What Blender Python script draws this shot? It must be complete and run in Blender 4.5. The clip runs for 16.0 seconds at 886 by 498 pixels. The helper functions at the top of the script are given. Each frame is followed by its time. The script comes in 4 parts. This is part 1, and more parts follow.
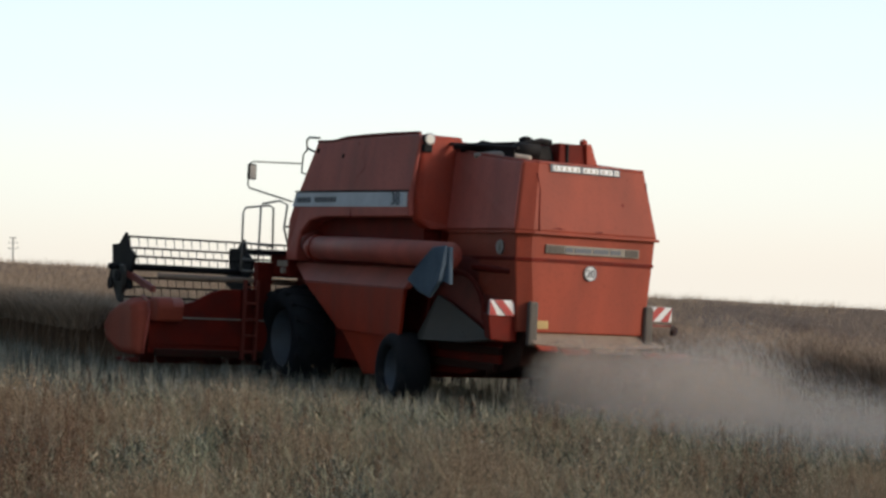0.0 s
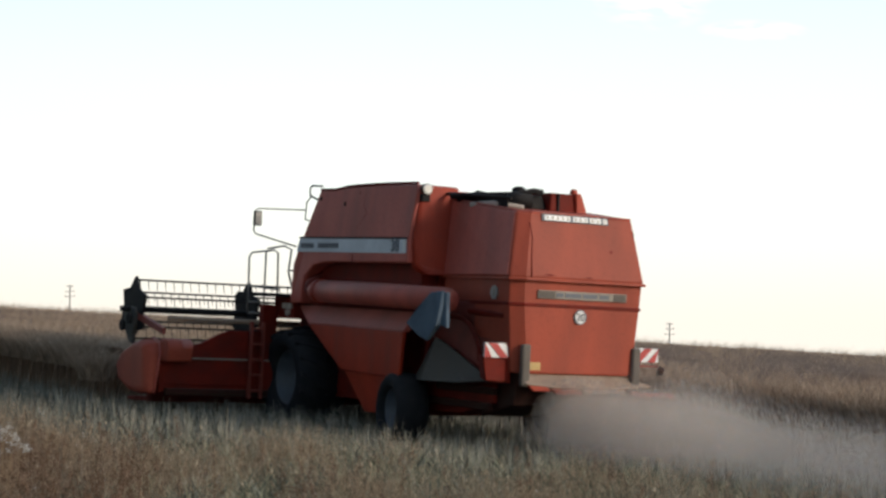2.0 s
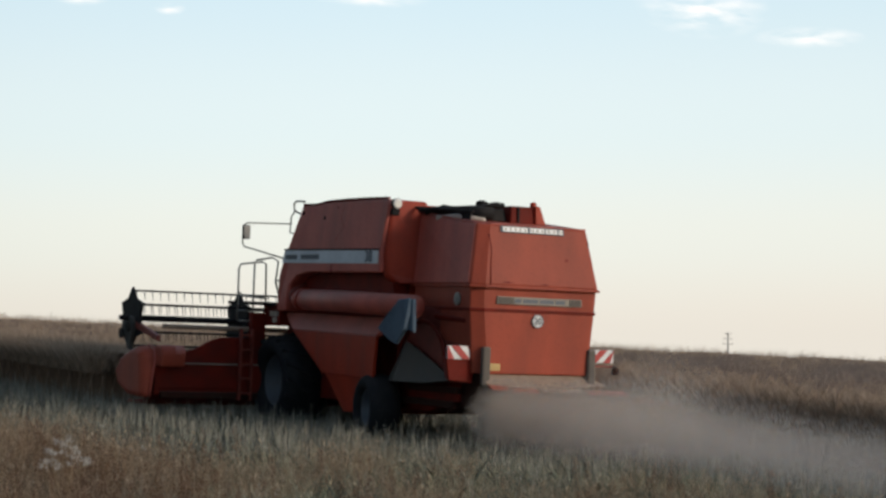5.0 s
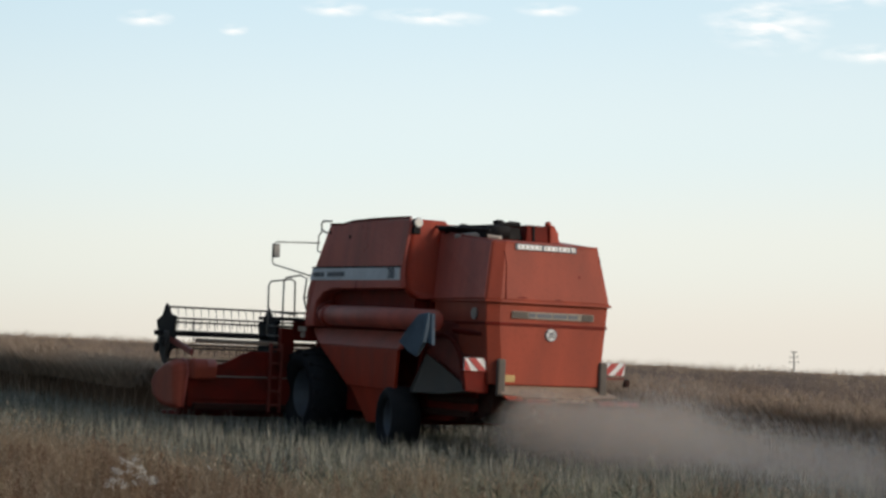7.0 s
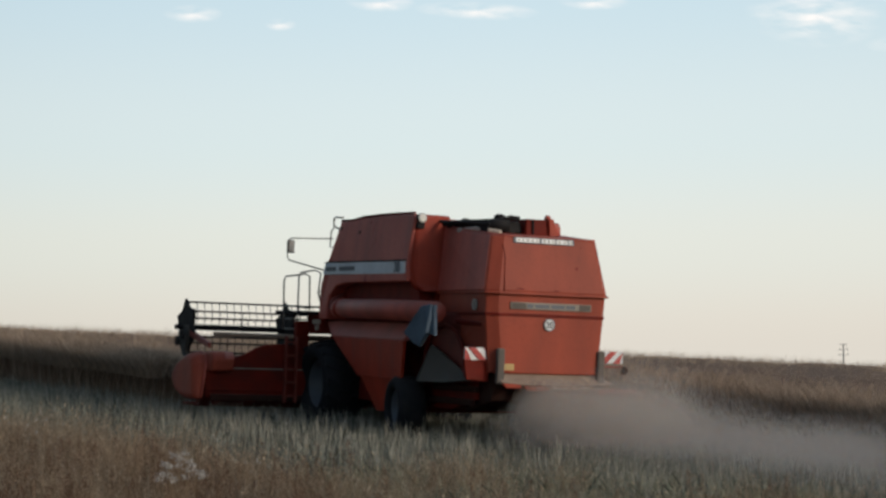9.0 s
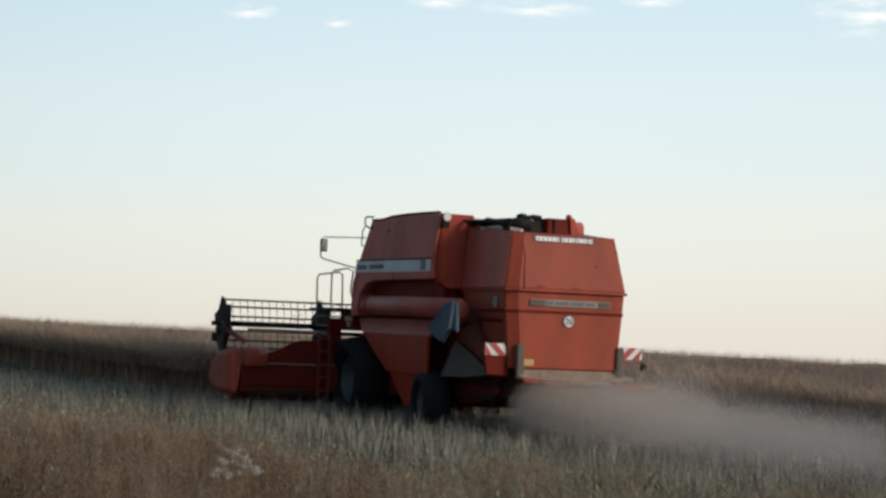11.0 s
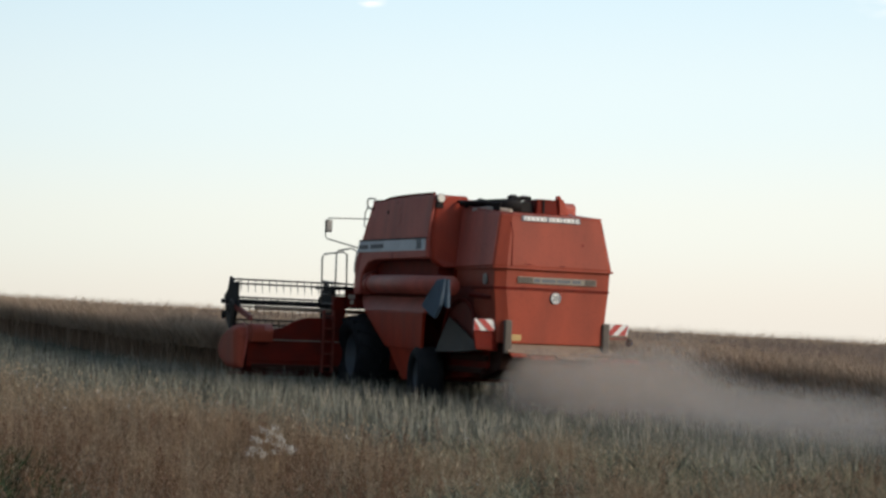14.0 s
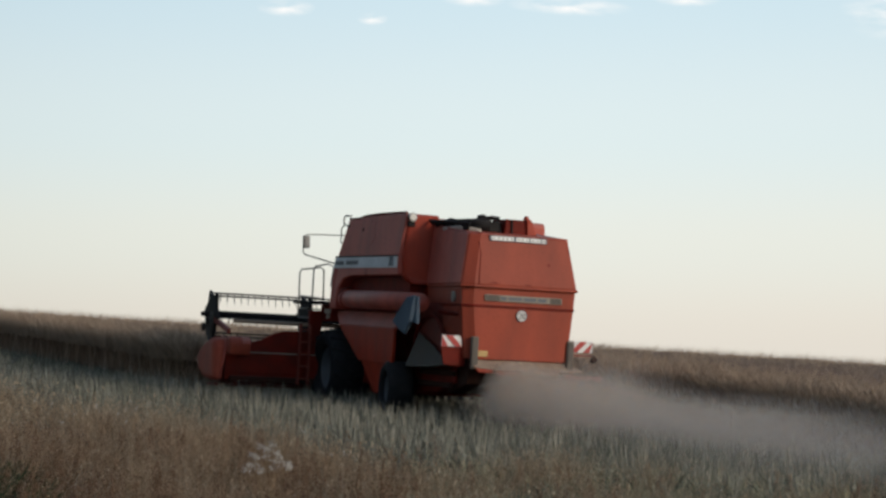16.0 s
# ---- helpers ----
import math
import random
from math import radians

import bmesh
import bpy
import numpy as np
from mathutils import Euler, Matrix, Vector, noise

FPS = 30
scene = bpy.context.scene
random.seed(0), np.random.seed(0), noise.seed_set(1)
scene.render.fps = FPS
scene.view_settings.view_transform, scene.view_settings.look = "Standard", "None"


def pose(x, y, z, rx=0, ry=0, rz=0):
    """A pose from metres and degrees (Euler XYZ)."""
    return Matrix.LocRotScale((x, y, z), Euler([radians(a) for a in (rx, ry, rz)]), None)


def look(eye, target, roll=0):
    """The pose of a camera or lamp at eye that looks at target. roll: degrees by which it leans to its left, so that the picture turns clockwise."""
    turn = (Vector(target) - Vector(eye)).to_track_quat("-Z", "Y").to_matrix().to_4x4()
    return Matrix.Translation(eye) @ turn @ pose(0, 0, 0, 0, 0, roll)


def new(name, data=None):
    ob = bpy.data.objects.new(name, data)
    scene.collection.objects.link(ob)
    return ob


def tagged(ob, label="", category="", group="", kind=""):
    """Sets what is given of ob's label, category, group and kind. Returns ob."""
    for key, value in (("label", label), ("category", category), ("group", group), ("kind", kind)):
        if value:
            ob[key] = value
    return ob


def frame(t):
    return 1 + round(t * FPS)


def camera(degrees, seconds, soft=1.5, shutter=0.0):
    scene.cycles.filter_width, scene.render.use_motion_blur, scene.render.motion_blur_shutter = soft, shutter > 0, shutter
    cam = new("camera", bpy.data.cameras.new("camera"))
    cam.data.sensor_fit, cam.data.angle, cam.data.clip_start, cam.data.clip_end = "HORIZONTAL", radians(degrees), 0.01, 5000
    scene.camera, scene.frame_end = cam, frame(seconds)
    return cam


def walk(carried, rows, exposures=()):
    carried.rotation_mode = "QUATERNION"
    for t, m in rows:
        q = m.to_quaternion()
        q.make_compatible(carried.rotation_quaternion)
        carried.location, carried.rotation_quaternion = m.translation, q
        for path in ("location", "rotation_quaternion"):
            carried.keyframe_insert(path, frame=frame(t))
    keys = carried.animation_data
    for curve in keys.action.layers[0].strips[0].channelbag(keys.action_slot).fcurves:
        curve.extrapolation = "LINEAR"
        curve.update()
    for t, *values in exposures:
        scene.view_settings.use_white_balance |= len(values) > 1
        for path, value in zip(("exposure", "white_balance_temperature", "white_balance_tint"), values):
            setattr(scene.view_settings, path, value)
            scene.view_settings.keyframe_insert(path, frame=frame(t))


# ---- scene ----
cam = camera(25.96, 16.0, soft=2.8)
EYE = (0.0, 0.0, 1.7)

# the camera turns on the spot: seconds, turn to its left, tilt up, lean
CAM = [
    (0, -5.871, 0.802, -0.276),
    (0.5, -5.917, 0.995, -0.334),
    (1, -4.316, 2.340, -0.256),
    (1.5, -4.205, 2.452, -0.320),
    (2, -4.235, 2.234, -0.341),
    (2.5, -3.952, 2.507, -0.377),
    (3, -3.839, 2.542, -0.077),
    (3.5, -3.277, 3.156, 0.108),
    (4, -3.152, 2.540, 0.111),
    (4.2, -2.950, 2.540, 0.090),
    (6.3, -1.705, 2.847, -0.110),
    (6.5, -1.265, 3.015, -0.101),
    (7, -0.644, 3.136, 0.141),
    (7.5, -0.371, 3.035, -0.064),
    (8, 0.001, 3.219, -0.155),
    (8.5, 0.316, 3.117, 0.025),
    (9, 0.769, 2.952, 0.329),
    (9.5, 1.192, 2.656, 0.331),
    (10, 2.071, 2.720, -0.285),
    (12.3, 2.740, 2.980, 0.200),
    (12.5, 2.740, 2.723, 0.231),
    (13, 2.642, 2.424, 0.117),
    (13.5, 3.024, 2.432, -0.039),
    (14, 3.446, 2.291, -0.163),
    (14.5, 3.349, 2.299, 0.113),
    (15, 3.003, 2.853, -0.039),
    (15.5, 3.353, 2.941, 0.027),
    (16, 3.421, 2.806, -0.537),
]

# the machine's way over the field: seconds, place, heading, nose up, lean to its right
DRIVE = [
    (0, 1.841, 30.304, -0.122, 25.84, 1.34, 2.33),
    (0.5, 1.650, 30.640, -0.091, 26.52, 1.57, 2.22),
    (1, 1.446, 30.997, -0.061, 26.90, 1.60, 2.14),
    (1.5, 1.245, 31.359, -0.036, 27.26, 1.66, 1.94),
    (2, 1.050, 31.721, -0.014, 27.51, 1.76, 1.81),
    (2.5, 0.861, 32.083, 0.004, 27.66, 1.71, 1.82),
    (3, 0.658, 32.448, 0.022, 27.65, 1.83, 1.85),
    (3.5, 0.449, 32.810, 0.037, 27.71, 1.77, 1.79),
    (4, 0.245, 33.170, 0.051, 27.85, 1.77, 1.68),
    (6.5, -0.747, 34.933, 0.142, 28.37, 1.59, 1.77),
    (7, -0.902, 35.258, 0.164, 28.56, 1.63, 2.08),
    (7.5, -1.084, 35.562, 0.177, 28.52, 1.62, 2.06),
    (8, -1.268, 35.851, 0.189, 28.33, 1.59, 1.99),
    (8.5, -1.431, 36.120, 0.199, 28.26, 1.50, 1.96),
    (9, -1.582, 36.370, 0.208, 28.14, 1.38, 1.86),
    (9.5, -1.722, 36.596, 0.212, 28.12, 1.34, 1.76),
    (10, -1.856, 36.802, 0.216, 28.02, 1.30, 1.72),
    (12.5, -2.420, 37.774, 0.250, 26.93, 1.01, 1.80),
    (13, -2.545, 37.976, 0.255, 26.92, 0.99, 1.79),
    (13.5, -2.673, 38.194, 0.264, 26.89, 0.94, 1.86),
    (14, -2.804, 38.422, 0.274, 26.80, 0.93, 1.92),
    (14.5, -2.942, 38.658, 0.286, 26.64, 1.00, 1.93),
    (15, -3.088, 38.904, 0.300, 26.60, 1.05, 2.03),
    (15.5, -3.237, 39.162, 0.313, 26.56, 1.13, 2.05),
    (16, -3.383, 39.428, 0.325, 26.67, 1.26, 2.10),
]


def aim(turn, tilt, lean):
    return pose(*EYE, 0, 0, turn) @ pose(0, 0, 0, tilt) @ pose(0, 0, 0, 0, lean) @ pose(0, 0, 0, 90)


EXPOSURES = [(0, 0.38), (0.5, 0.72), (1, 0.75), (1.4, 0.3), (2, 0.55), (2.8, 0.5), (3.3, 0.2), (4, 0.2), (7, 0.18), (8.5, 0.04), (9, 0.04), (10, 0.22), (12.5, 0.02), (13.2, 0.2), (14, 0.3), (15, 0.22), (15.5, 0.12), (16, 0.1)]
walk(cam, [(t, aim(*a)) for t, *a in CAM], EXPOSURES)

# ---- sky and sun ----
world = bpy.data.worlds.new("evening_sky")
scene.world = world
scene.cycles.transparent_max_bounces = 160
world.use_nodes = True
wt = world.node_tree
sky = wt.nodes.new("ShaderNodeTexSky")
sky.sky_type, sky.sun_disc = "NISHITA", False
sky.sun_elevation, sky.sun_rotation = radians(16), radians(121)
sky.altitude, sky.air_density, sky.dust_density, sky.ozone_density = 100, 1.0, 2.0, 1.0
# a pale evening haze, warm at the horizon, over the clear sky
coord, up = wt.nodes.new("ShaderNodeTexCoord"), wt.nodes.new("ShaderNodeSeparateXYZ")
wt.links.new(coord.outputs["Generated"], up.inputs[0])
haze = wt.nodes.new("ShaderNodeValToRGB")
haze.color_ramp.interpolation = "EASE"
stops = [(0.0, (0.89, 0.83, 0.74)), (0.05, (0.84, 0.85, 0.80)), (0.11, (0.76, 0.85, 0.86)), (0.20, (0.64, 0.80, 0.87)), (0.6, (0.27, 0.40, 0.56)), (1.0, (0.15, 0.24, 0.40))]
for k, (at, colour) in enumerate(stops):
    e = haze.color_ramp.elements[k] if k < 2 else haze.color_ramp.elements.new(at)
    e.position, e.color = at, (*[c * 1.0 for c in colour], 1)
wt.links.new(up.outputs[2], haze.inputs[0])
thick = wt.nodes.new("ShaderNodeMix")
thick.data_type, thick.blend_type = "RGBA", "MIX"
thick.inputs[0].default_value = 0.72
lift = wt.nodes.new("ShaderNodeVectorMath")
lift.operation = "SCALE"
lift.inputs[3].default_value = 8.6
wt.links.new(haze.outputs[0], lift.inputs[0])
wt.links.new(sky.outputs[0], thick.inputs[6])
wt.links.new(lift.outputs[0], thick.inputs[7])
# the sky dims smoothly towards the side away from the low sun
toward, fade, dim = wt.nodes.new("ShaderNodeVectorMath"), wt.nodes.new("ShaderNodeMapRange"), wt.nodes.new("ShaderNodeVectorMath")
toward.operation, dim.operation, fade.interpolation_type = "DOT_PRODUCT", "SCALE", "SMOOTHSTEP"
toward.inputs[1].default_value = (0.87, 0.49, 0.0)
for k, value in ((1, -0.75), (2, 0.55), (3, 0.36), (4, 1.05)):
    fade.inputs[k].default_value = value
wt.links.new(coord.outputs["Generated"], toward.inputs[0])
wt.links.new(toward.outputs["Value"], fade.inputs[0])
wt.links.new(thick.outputs[2], dim.inputs[0])
wt.links.new(fade.outputs[0], dim.inputs[3])
wt.links.new(dim.outputs[0], wt.nodes["Background"].inputs[0])
wt.nodes["Background"].inputs[1].default_value = 0.12
sun = new("sun", bpy.data.lights.new("sun", "SUN"))
sun.data.energy, sun.data.angle, sun.data.color = 1.35, radians(12), (1.0, 0.86, 0.7)
# low, from behind and to the right
sun.matrix_world = look((50, -30, 16.7), (0, 0, 0))


# ---- materials ----
def material(name, base, rough=0.6, metal=0.0, second=None, scale=6.0, amount=0.5, fine=60.0, bump=0.15, dust=0.0, island=0.0, spec=0.5, streak=0.0):
    """A surface with large stains of a second colour, fine grain, relief, and settled dust on faces that look up."""
    m = bpy.data.materials.new(name)
    m.use_nodes = True
    t = m.node_tree
    n, link = t.nodes, t.links.new
    b = n["Principled BSDF"]
    b.inputs["Roughness"].default_value, b.inputs["Metallic"].default_value = rough, metal
    b.inputs["Specular IOR Level"].default_value = spec
    co = n.new("ShaderNodeTexCoord")
    big, small = n.new("ShaderNodeTexNoise"), n.new("ShaderNodeTexNoise")
    big.inputs["Scale"].default_value, big.inputs["Detail"].default_value = scale, 6
    small.inputs["Scale"].default_value, small.inputs["Detail"].default_value = fine, 3
    if streak:
        run = n.new("ShaderNodeMapping")
        run.inputs["Scale"].default_value = (1, 1, streak)
        link(co.outputs["Object"], run.inputs[0])
        link(run.outputs[0], big.inputs["Vector"])
    else:
        link(co.outputs["Object"], big.inputs["Vector"])
    link(co.outputs["Object"], small.inputs["Vector"])
    second = second or tuple(c * 0.6 for c in base)

    def mix(a, c, factor):
        x = n.new("ShaderNodeMix")
        x.data_type = "RGBA"
        for sock, v in ((x.inputs[0], factor), (x.inputs[6], a), (x.inputs[7], c)):
            if isinstance(v, (int, float)):
                sock.default_value = v
            elif isinstance(v, tuple):
                sock.default_value = (*v, 1)
            else:
                link(v, sock)
        return x.outputs[2]

    def ramp(value, lo, hi, top=1.0):
        x = n.new("ShaderNodeMapRange")
        x.inputs[1].default_value, x.inputs[2].default_value, x.inputs[4].default_value = lo, hi, top
        link(value, x.inputs[0])
        return x.outputs[0]

    colour = mix(tuple(base), tuple(second), ramp(big.outputs[0], 0.35, 0.7, amount))
    colour = mix(colour, tuple(c * 0.7 for c in second), ramp(small.outputs[0], 0.5, 0.8, 0.35))
    if island:
        g = n.new("ShaderNodeNewGeometry")
        colour = mix(colour, tuple(min(1, c * 1.7) for c in base), ramp(g.outputs["Random Per Island"], 0.3, 1.0, island))
        colour = mix(colour, tuple(c * 0.45 for c in second), ramp(g.outputs["Random Per Island"], 0.35, 0.0, island))
    if dust:
        g = n.new("ShaderNodeNewGeometry")
        up = n.new("ShaderNodeSeparateXYZ")
        link(g.outputs["Normal"], up.inputs[0])
        colour = mix(colour, (0.27, 0.21, 0.16), ramp(up.outputs[2], 0.1, 0.9, dust))
        colour = mix(colour, (0.24, 0.17, 0.13), ramp(big.outputs[0], 0.5, 0.85, dust * 0.5))
    link(colour, b.inputs["Base Color"])
    if bump:
        bp = n.new("ShaderNodeBump")
        bp.inputs["Strength"].default_value, bp.inputs["Distance"].default_value = bump, 0.01
        link(small.outputs[0], bp.inputs["Height"])
        link(bp.outputs[0], b.inputs["Normal"])
        if streak:
            wave, dent = n.new("ShaderNodeTexNoise"), n.new("ShaderNodeBump")
            wave.inputs["Scale"].default_value, wave.inputs["Detail"].default_value = 1.1, 2
            link(co.outputs["Object"], wave.inputs["Vector"])
            dent.inputs["Strength"].default_value, dent.inputs["Distance"].default_value = 0.5, 0.05
            link(wave.outputs[0], dent.inputs["Height"])
            link(dent.outputs[0], bp.inputs["Normal"])
    return m


RED = material("worn_red_paint", (0.41, 0.046, 0.02), 0.45, second=(0.22, 0.028, 0.016), scale=2.6, amount=0.75, fine=25, bump=0.06, dust=0.18, streak=0.3, spec=0.25)
FADED = material("sun_faded_red_paint", (0.53, 0.122, 0.092), 0.55, second=(0.34, 0.078, 0.060), scale=2.4, amount=0.8, fine=18, bump=0.06, dust=0.35, streak=0.3, spec=0.4)
ORANGE = material("orange_red_paint", (0.345, 0.066, 0.037), 0.55, second=(0.23, 0.047, 0.029), scale=2.4, amount=0.75, fine=22, bump=0.05, dust=0.04, streak=0.3, spec=0.22)
# red deepened so that shade on header, recess and chassis is in the colour
DEEP = material("dark_red_paint_with_shade", (0.175, 0.015, 0.008), 0.65, second=(0.08, 0.009, 0.006), scale=3, amount=0.8, dust=0.08, spec=0.15)
BLACK = material("black_steel", (0.011, 0.011, 0.013), 0.7, second=(0.025, 0.023, 0.022), scale=4, dust=0.06, spec=0.18)
# near black because the shade below the machine is put into this colour
UNDER = material("shaded_underbody", (0.040, 0.012, 0.009), 0.85, second=(0.03, 0.014, 0.010), scale=4, amount=0.9, dust=0.1, spec=0.2)
RUBBER = material("dusty_tyre_rubber", (0.011, 0.013, 0.017), 0.8, second=(0.024, 0.025, 0.029), scale=5, dust=0.04, spec=0.2)
CANVAS = material("blue_grey_rubber_cloth", (0.085, 0.13, 0.185), 0.8, second=(0.045, 0.07, 0.105), scale=5, fine=120, bump=0.3)
GUARD = material("grey_green_sheet", (0.062, 0.064, 0.060), 0.8, second=(0.045, 0.043, 0.04), scale=3, dust=0.3)
POST = material("dusty_grey_plastic", (0.115, 0.10, 0.088), 0.75, second=(0.07, 0.06, 0.054), scale=6, dust=0.2)
# duller than the red paint: the left side's shade is put into this colour
LADDER = material("dark_red_ladder_with_shade", (0.22, 0.035, 0.022), 0.6, second=(0.12, 0.022, 0.016), scale=5)
STEEL = material("grey_galvanised_steel", (0.33, 0.33, 0.32), 0.45, 0.5, second=(0.18, 0.17, 0.16), scale=8, dust=0.2)
RIM = material("pale_blue_grey_rim_paint", (0.095, 0.12, 0.155), 0.5, second=(0.07, 0.08, 0.095), scale=6, dust=0.15)
PALE = material("pale_dusty_sheet", (0.55, 0.48, 0.42), 0.6, second=(0.35, 0.29, 0.24), scale=4)
WHITE = material("white_sheet", (0.74, 0.76, 0.78), 0.5, second=(0.55, 0.56, 0.58), scale=5, amount=0.4)
STRIPE = material("pale_blue_grey_band", (0.60, 0.65, 0.72), 0.45, second=(0.33, 0.37, 0.43), scale=3, amount=0.5)
INK = material("dark_blue_grey_print", (0.10, 0.115, 0.15), 0.5)
SIGNRED = material("signal_red_film", (0.42, 0.03, 0.03), 0.5)
YELLOW = material("yellow_plate", (0.52, 0.36, 0.13), 0.5)
GREYSTRIP = material("tarnished_grey_badge", (0.26, 0.235, 0.20), 0.5, second=(0.15, 0.13, 0.11), scale=10)
CHAFF = material("chaff_covered_sheet", (0.33, 0.25, 0.19), 0.9, second=(0.2, 0.13, 0.1), scale=6, bump=0.5)
LAMPGLASS = material("lamp_glass", (0.8, 0.8, 0.78), 0.15, bump=0)
SOIL = material("dry_soil_with_chaff", (0.12, 0.104, 0.082), 0.95, second=(0.07, 0.062, 0.048), scale=0.9, amount=0.8, fine=14, bump=0.8, spec=0.1)
STALK = material("bleached_stubble_stalks", (0.26, 0.26, 0.22), 0.8, second=(0.135, 0.138, 0.118), scale=0.6, bump=0, island=0.7, spec=0.2)
WEED = material("grey_green_weeds", (0.125, 0.13, 0.10), 0.8, second=(0.09, 0.096, 0.075), scale=0.5, bump=0, island=0.6, spec=0.2)
STRAW = material("dry_straw_grass", (0.385, 0.285, 0.19), 0.8, second=(0.13, 0.08, 0.052), scale=0.55, amount=1.0, bump=0, island=0.7, spec=0.2)
SEED = material("russet_seed_heads", (0.46, 0.35, 0.25), 0.85, second=(0.29, 0.20, 0.14), scale=0.5, bump=0, island=0.7, spec=0.2)
CROP = material("ripe_crop_stems", (0.40, 0.305, 0.228), 0.85, second=(0.245, 0.18, 0.132), scale=0.5, bump=0, island=0.6, spec=0.2)
# half as bright as the stems: the shade inside the crop is in this colour
THICKET = material("shaded_crop_inside", (0.20, 0.13, 0.09), 0.95, second=(0.09, 0.06, 0.043), scale=1.5, fine=18, bump=0.9, spec=0.1)
GREEN = material("dark_lush_weeds", (0.034, 0.050, 0.022), 0.7, second=(0.02, 0.03, 0.013), scale=2, bump=0, island=0.6, spec=0.3)
DOCK = material("russet_dock_seeds", (0.22, 0.14, 0.095), 0.9, second=(0.14, 0.085, 0.06), scale=1.2, bump=0, island=0.6, spec=0.1)
UMBEL = material("whitish_dry_umbels", (0.72, 0.68, 0.62), 0.8, second=(0.46, 0.41, 0.35), scale=8, bump=0, island=0.5)
# wood made paler to put the haze of the distance into its colour
WOOD = material("hazed_pole_wood", (0.30, 0.285, 0.275), 0.85, second=(0.22, 0.21, 0.20), scale=2)
DUST = material("fine_brown_dust", (0.77, 0.70, 0.63), 1.0, second=(0.67, 0.60, 0.54), scale=0.5, bump=0, spec=0.0)
PANICLE = material("pale_tan_panicles", (0.56, 0.46, 0.335), 0.85, second=(0.30, 0.22, 0.15), scale=0.8, amount=0.8, bump=0, island=0.6, spec=0.15)
PALEWEED = material("pale_green_grass", (0.36, 0.36, 0.25), 0.8, second=(0.17, 0.17, 0.115), scale=0.7, bump=0, island=0.6, spec=0.2)
PALESTALK = material("whitish_broken_stalks", (0.36, 0.34, 0.285), 0.8, second=(0.17, 0.16, 0.135), scale=0.8, bump=0, island=0.5, spec=0.2)


def let_light_through(m, share):
    """Thin flakes are lit from both sides."""
    n, link = m.node_tree.nodes, m.node_tree.links.new
    thin, both = n.new("ShaderNodeBsdfTranslucent"), n.new("ShaderNodeMixShader")
    b = n["Principled BSDF"]
    link(b.inputs["Base Color"].links[0].from_socket, thin.inputs[0])
    both.inputs[0].default_value = share
    link(b.outputs[0], both.inputs[1])
    link(thin.outputs[0], both.inputs[2])
    link(both.outputs[0], n["Material Output"].inputs[0])


def thin_out(m, share):
    """A haze flake that lets part of the view through."""
    n, link = m.node_tree.nodes, m.node_tree.links.new
    out = n["Material Output"].inputs[0]
    clear, both = n.new("ShaderNodeBsdfTransparent"), n.new("ShaderNodeMixShader")
    both.inputs[0].default_value = share
    link(clear.outputs[0], both.inputs[1])
    link(out.links[0].from_socket, both.inputs[2])
    link(both.outputs[0], out)


for m, share in ((DUST, 0.5), (STRAW, 0.35), (SEED, 0.3), (PANICLE, 0.25), (CROP, 0.2), (WEED, 0.25)):
    let_light_through(m, share)
thin_out(DUST, 0.14)


# ---- shapes ----
class Shape:
    """Vertices and faces of one mesh in the making."""

    def __init__(self):
        self.v, self.f = [], []

    def add(self, verts, faces):
        k = len(self.v)
        self.v += [tuple(p) for p in verts]
        self.f += [tuple(i + k for i in f) for f in faces]
        return self

    def loft(self, *rings, caps=True):
        n = len(rings[0])
        verts = [p for r in rings for p in r]
        faces = [(a * n + i, a * n + (i + 1) % n, (a + 1) * n + (i + 1) % n, (a + 1) * n + i) for a in range(len(rings) - 1) for i in range(n)]
        if caps:
            faces += [tuple(range(n))[::-1], tuple(range((len(rings) - 1) * n, len(rings) * n))]
        return self.add(verts, faces)

    def slab(self, outline, x0, x1):
        """An outline of (y, z), from x0 to x1."""
        return self.loft([(x0, y, z) for y, z in outline], [(x1, y, z) for y, z in outline])

    def box(self, x0, x1, y0, y1, z0, z1):
        return self.slab([(y0, z0), (y1, z0), (y1, z1), (y0, z1)], x0, x1)

    def plate(self, corners, depth):
        """A flat sheet with these corners and a thickness along its normal."""
        c = [Vector(p) for p in corners]
        d = (c[1] - c[0]).cross(c[2] - c[0]).normalized() * depth
        return self.loft([p - d / 2 for p in c], [p + d / 2 for p in c])

    def tube(self, path, r, sides=10):
        p = [Vector(q) for q in path]
        rad = r if isinstance(r, (list, tuple)) else [r] * len(p)
        rings, side = [], None
        for i, q in enumerate(p):
            d = (p[min(i + 1, len(p) - 1)] - p[max(i - 1, 0)]).normalized()
            side = d.cross(Vector((0.31, 0.2, 0.93))) if side is None else side - d * side.dot(d)
            side.normalize()
            up = d.cross(side)
            rings.append([q + (side * math.cos(a) + up * math.sin(a)) * rad[i] for a in (2 * math.pi * k / sides for k in range(sides))])
        return self.loft(*rings)

    def turned(self, profile, sides=32, centre=(0, 0, 0)):
        """A closed outline of (x, radius) turned about the x axis."""
        cx, cy, cz = centre
        n = len(profile)
        verts = [(cx + x, cy + r * math.cos(a), cz + r * math.sin(a)) for a in (2 * math.pi * k / sides for k in range(sides)) for x, r in profile]
        faces = [(s * n + i, s * n + (i + 1) % n, ((s + 1) % sides) * n + (i + 1) % n, ((s + 1) % sides) * n + i) for s in range(sides) for i in range(n)]
        return self.add(verts, faces)

    def mesh(self, name, mat):
        me = bpy.data.meshes.new(name)
        me.from_pydata(self.v, [], self.f)
        bm = bmesh.new()
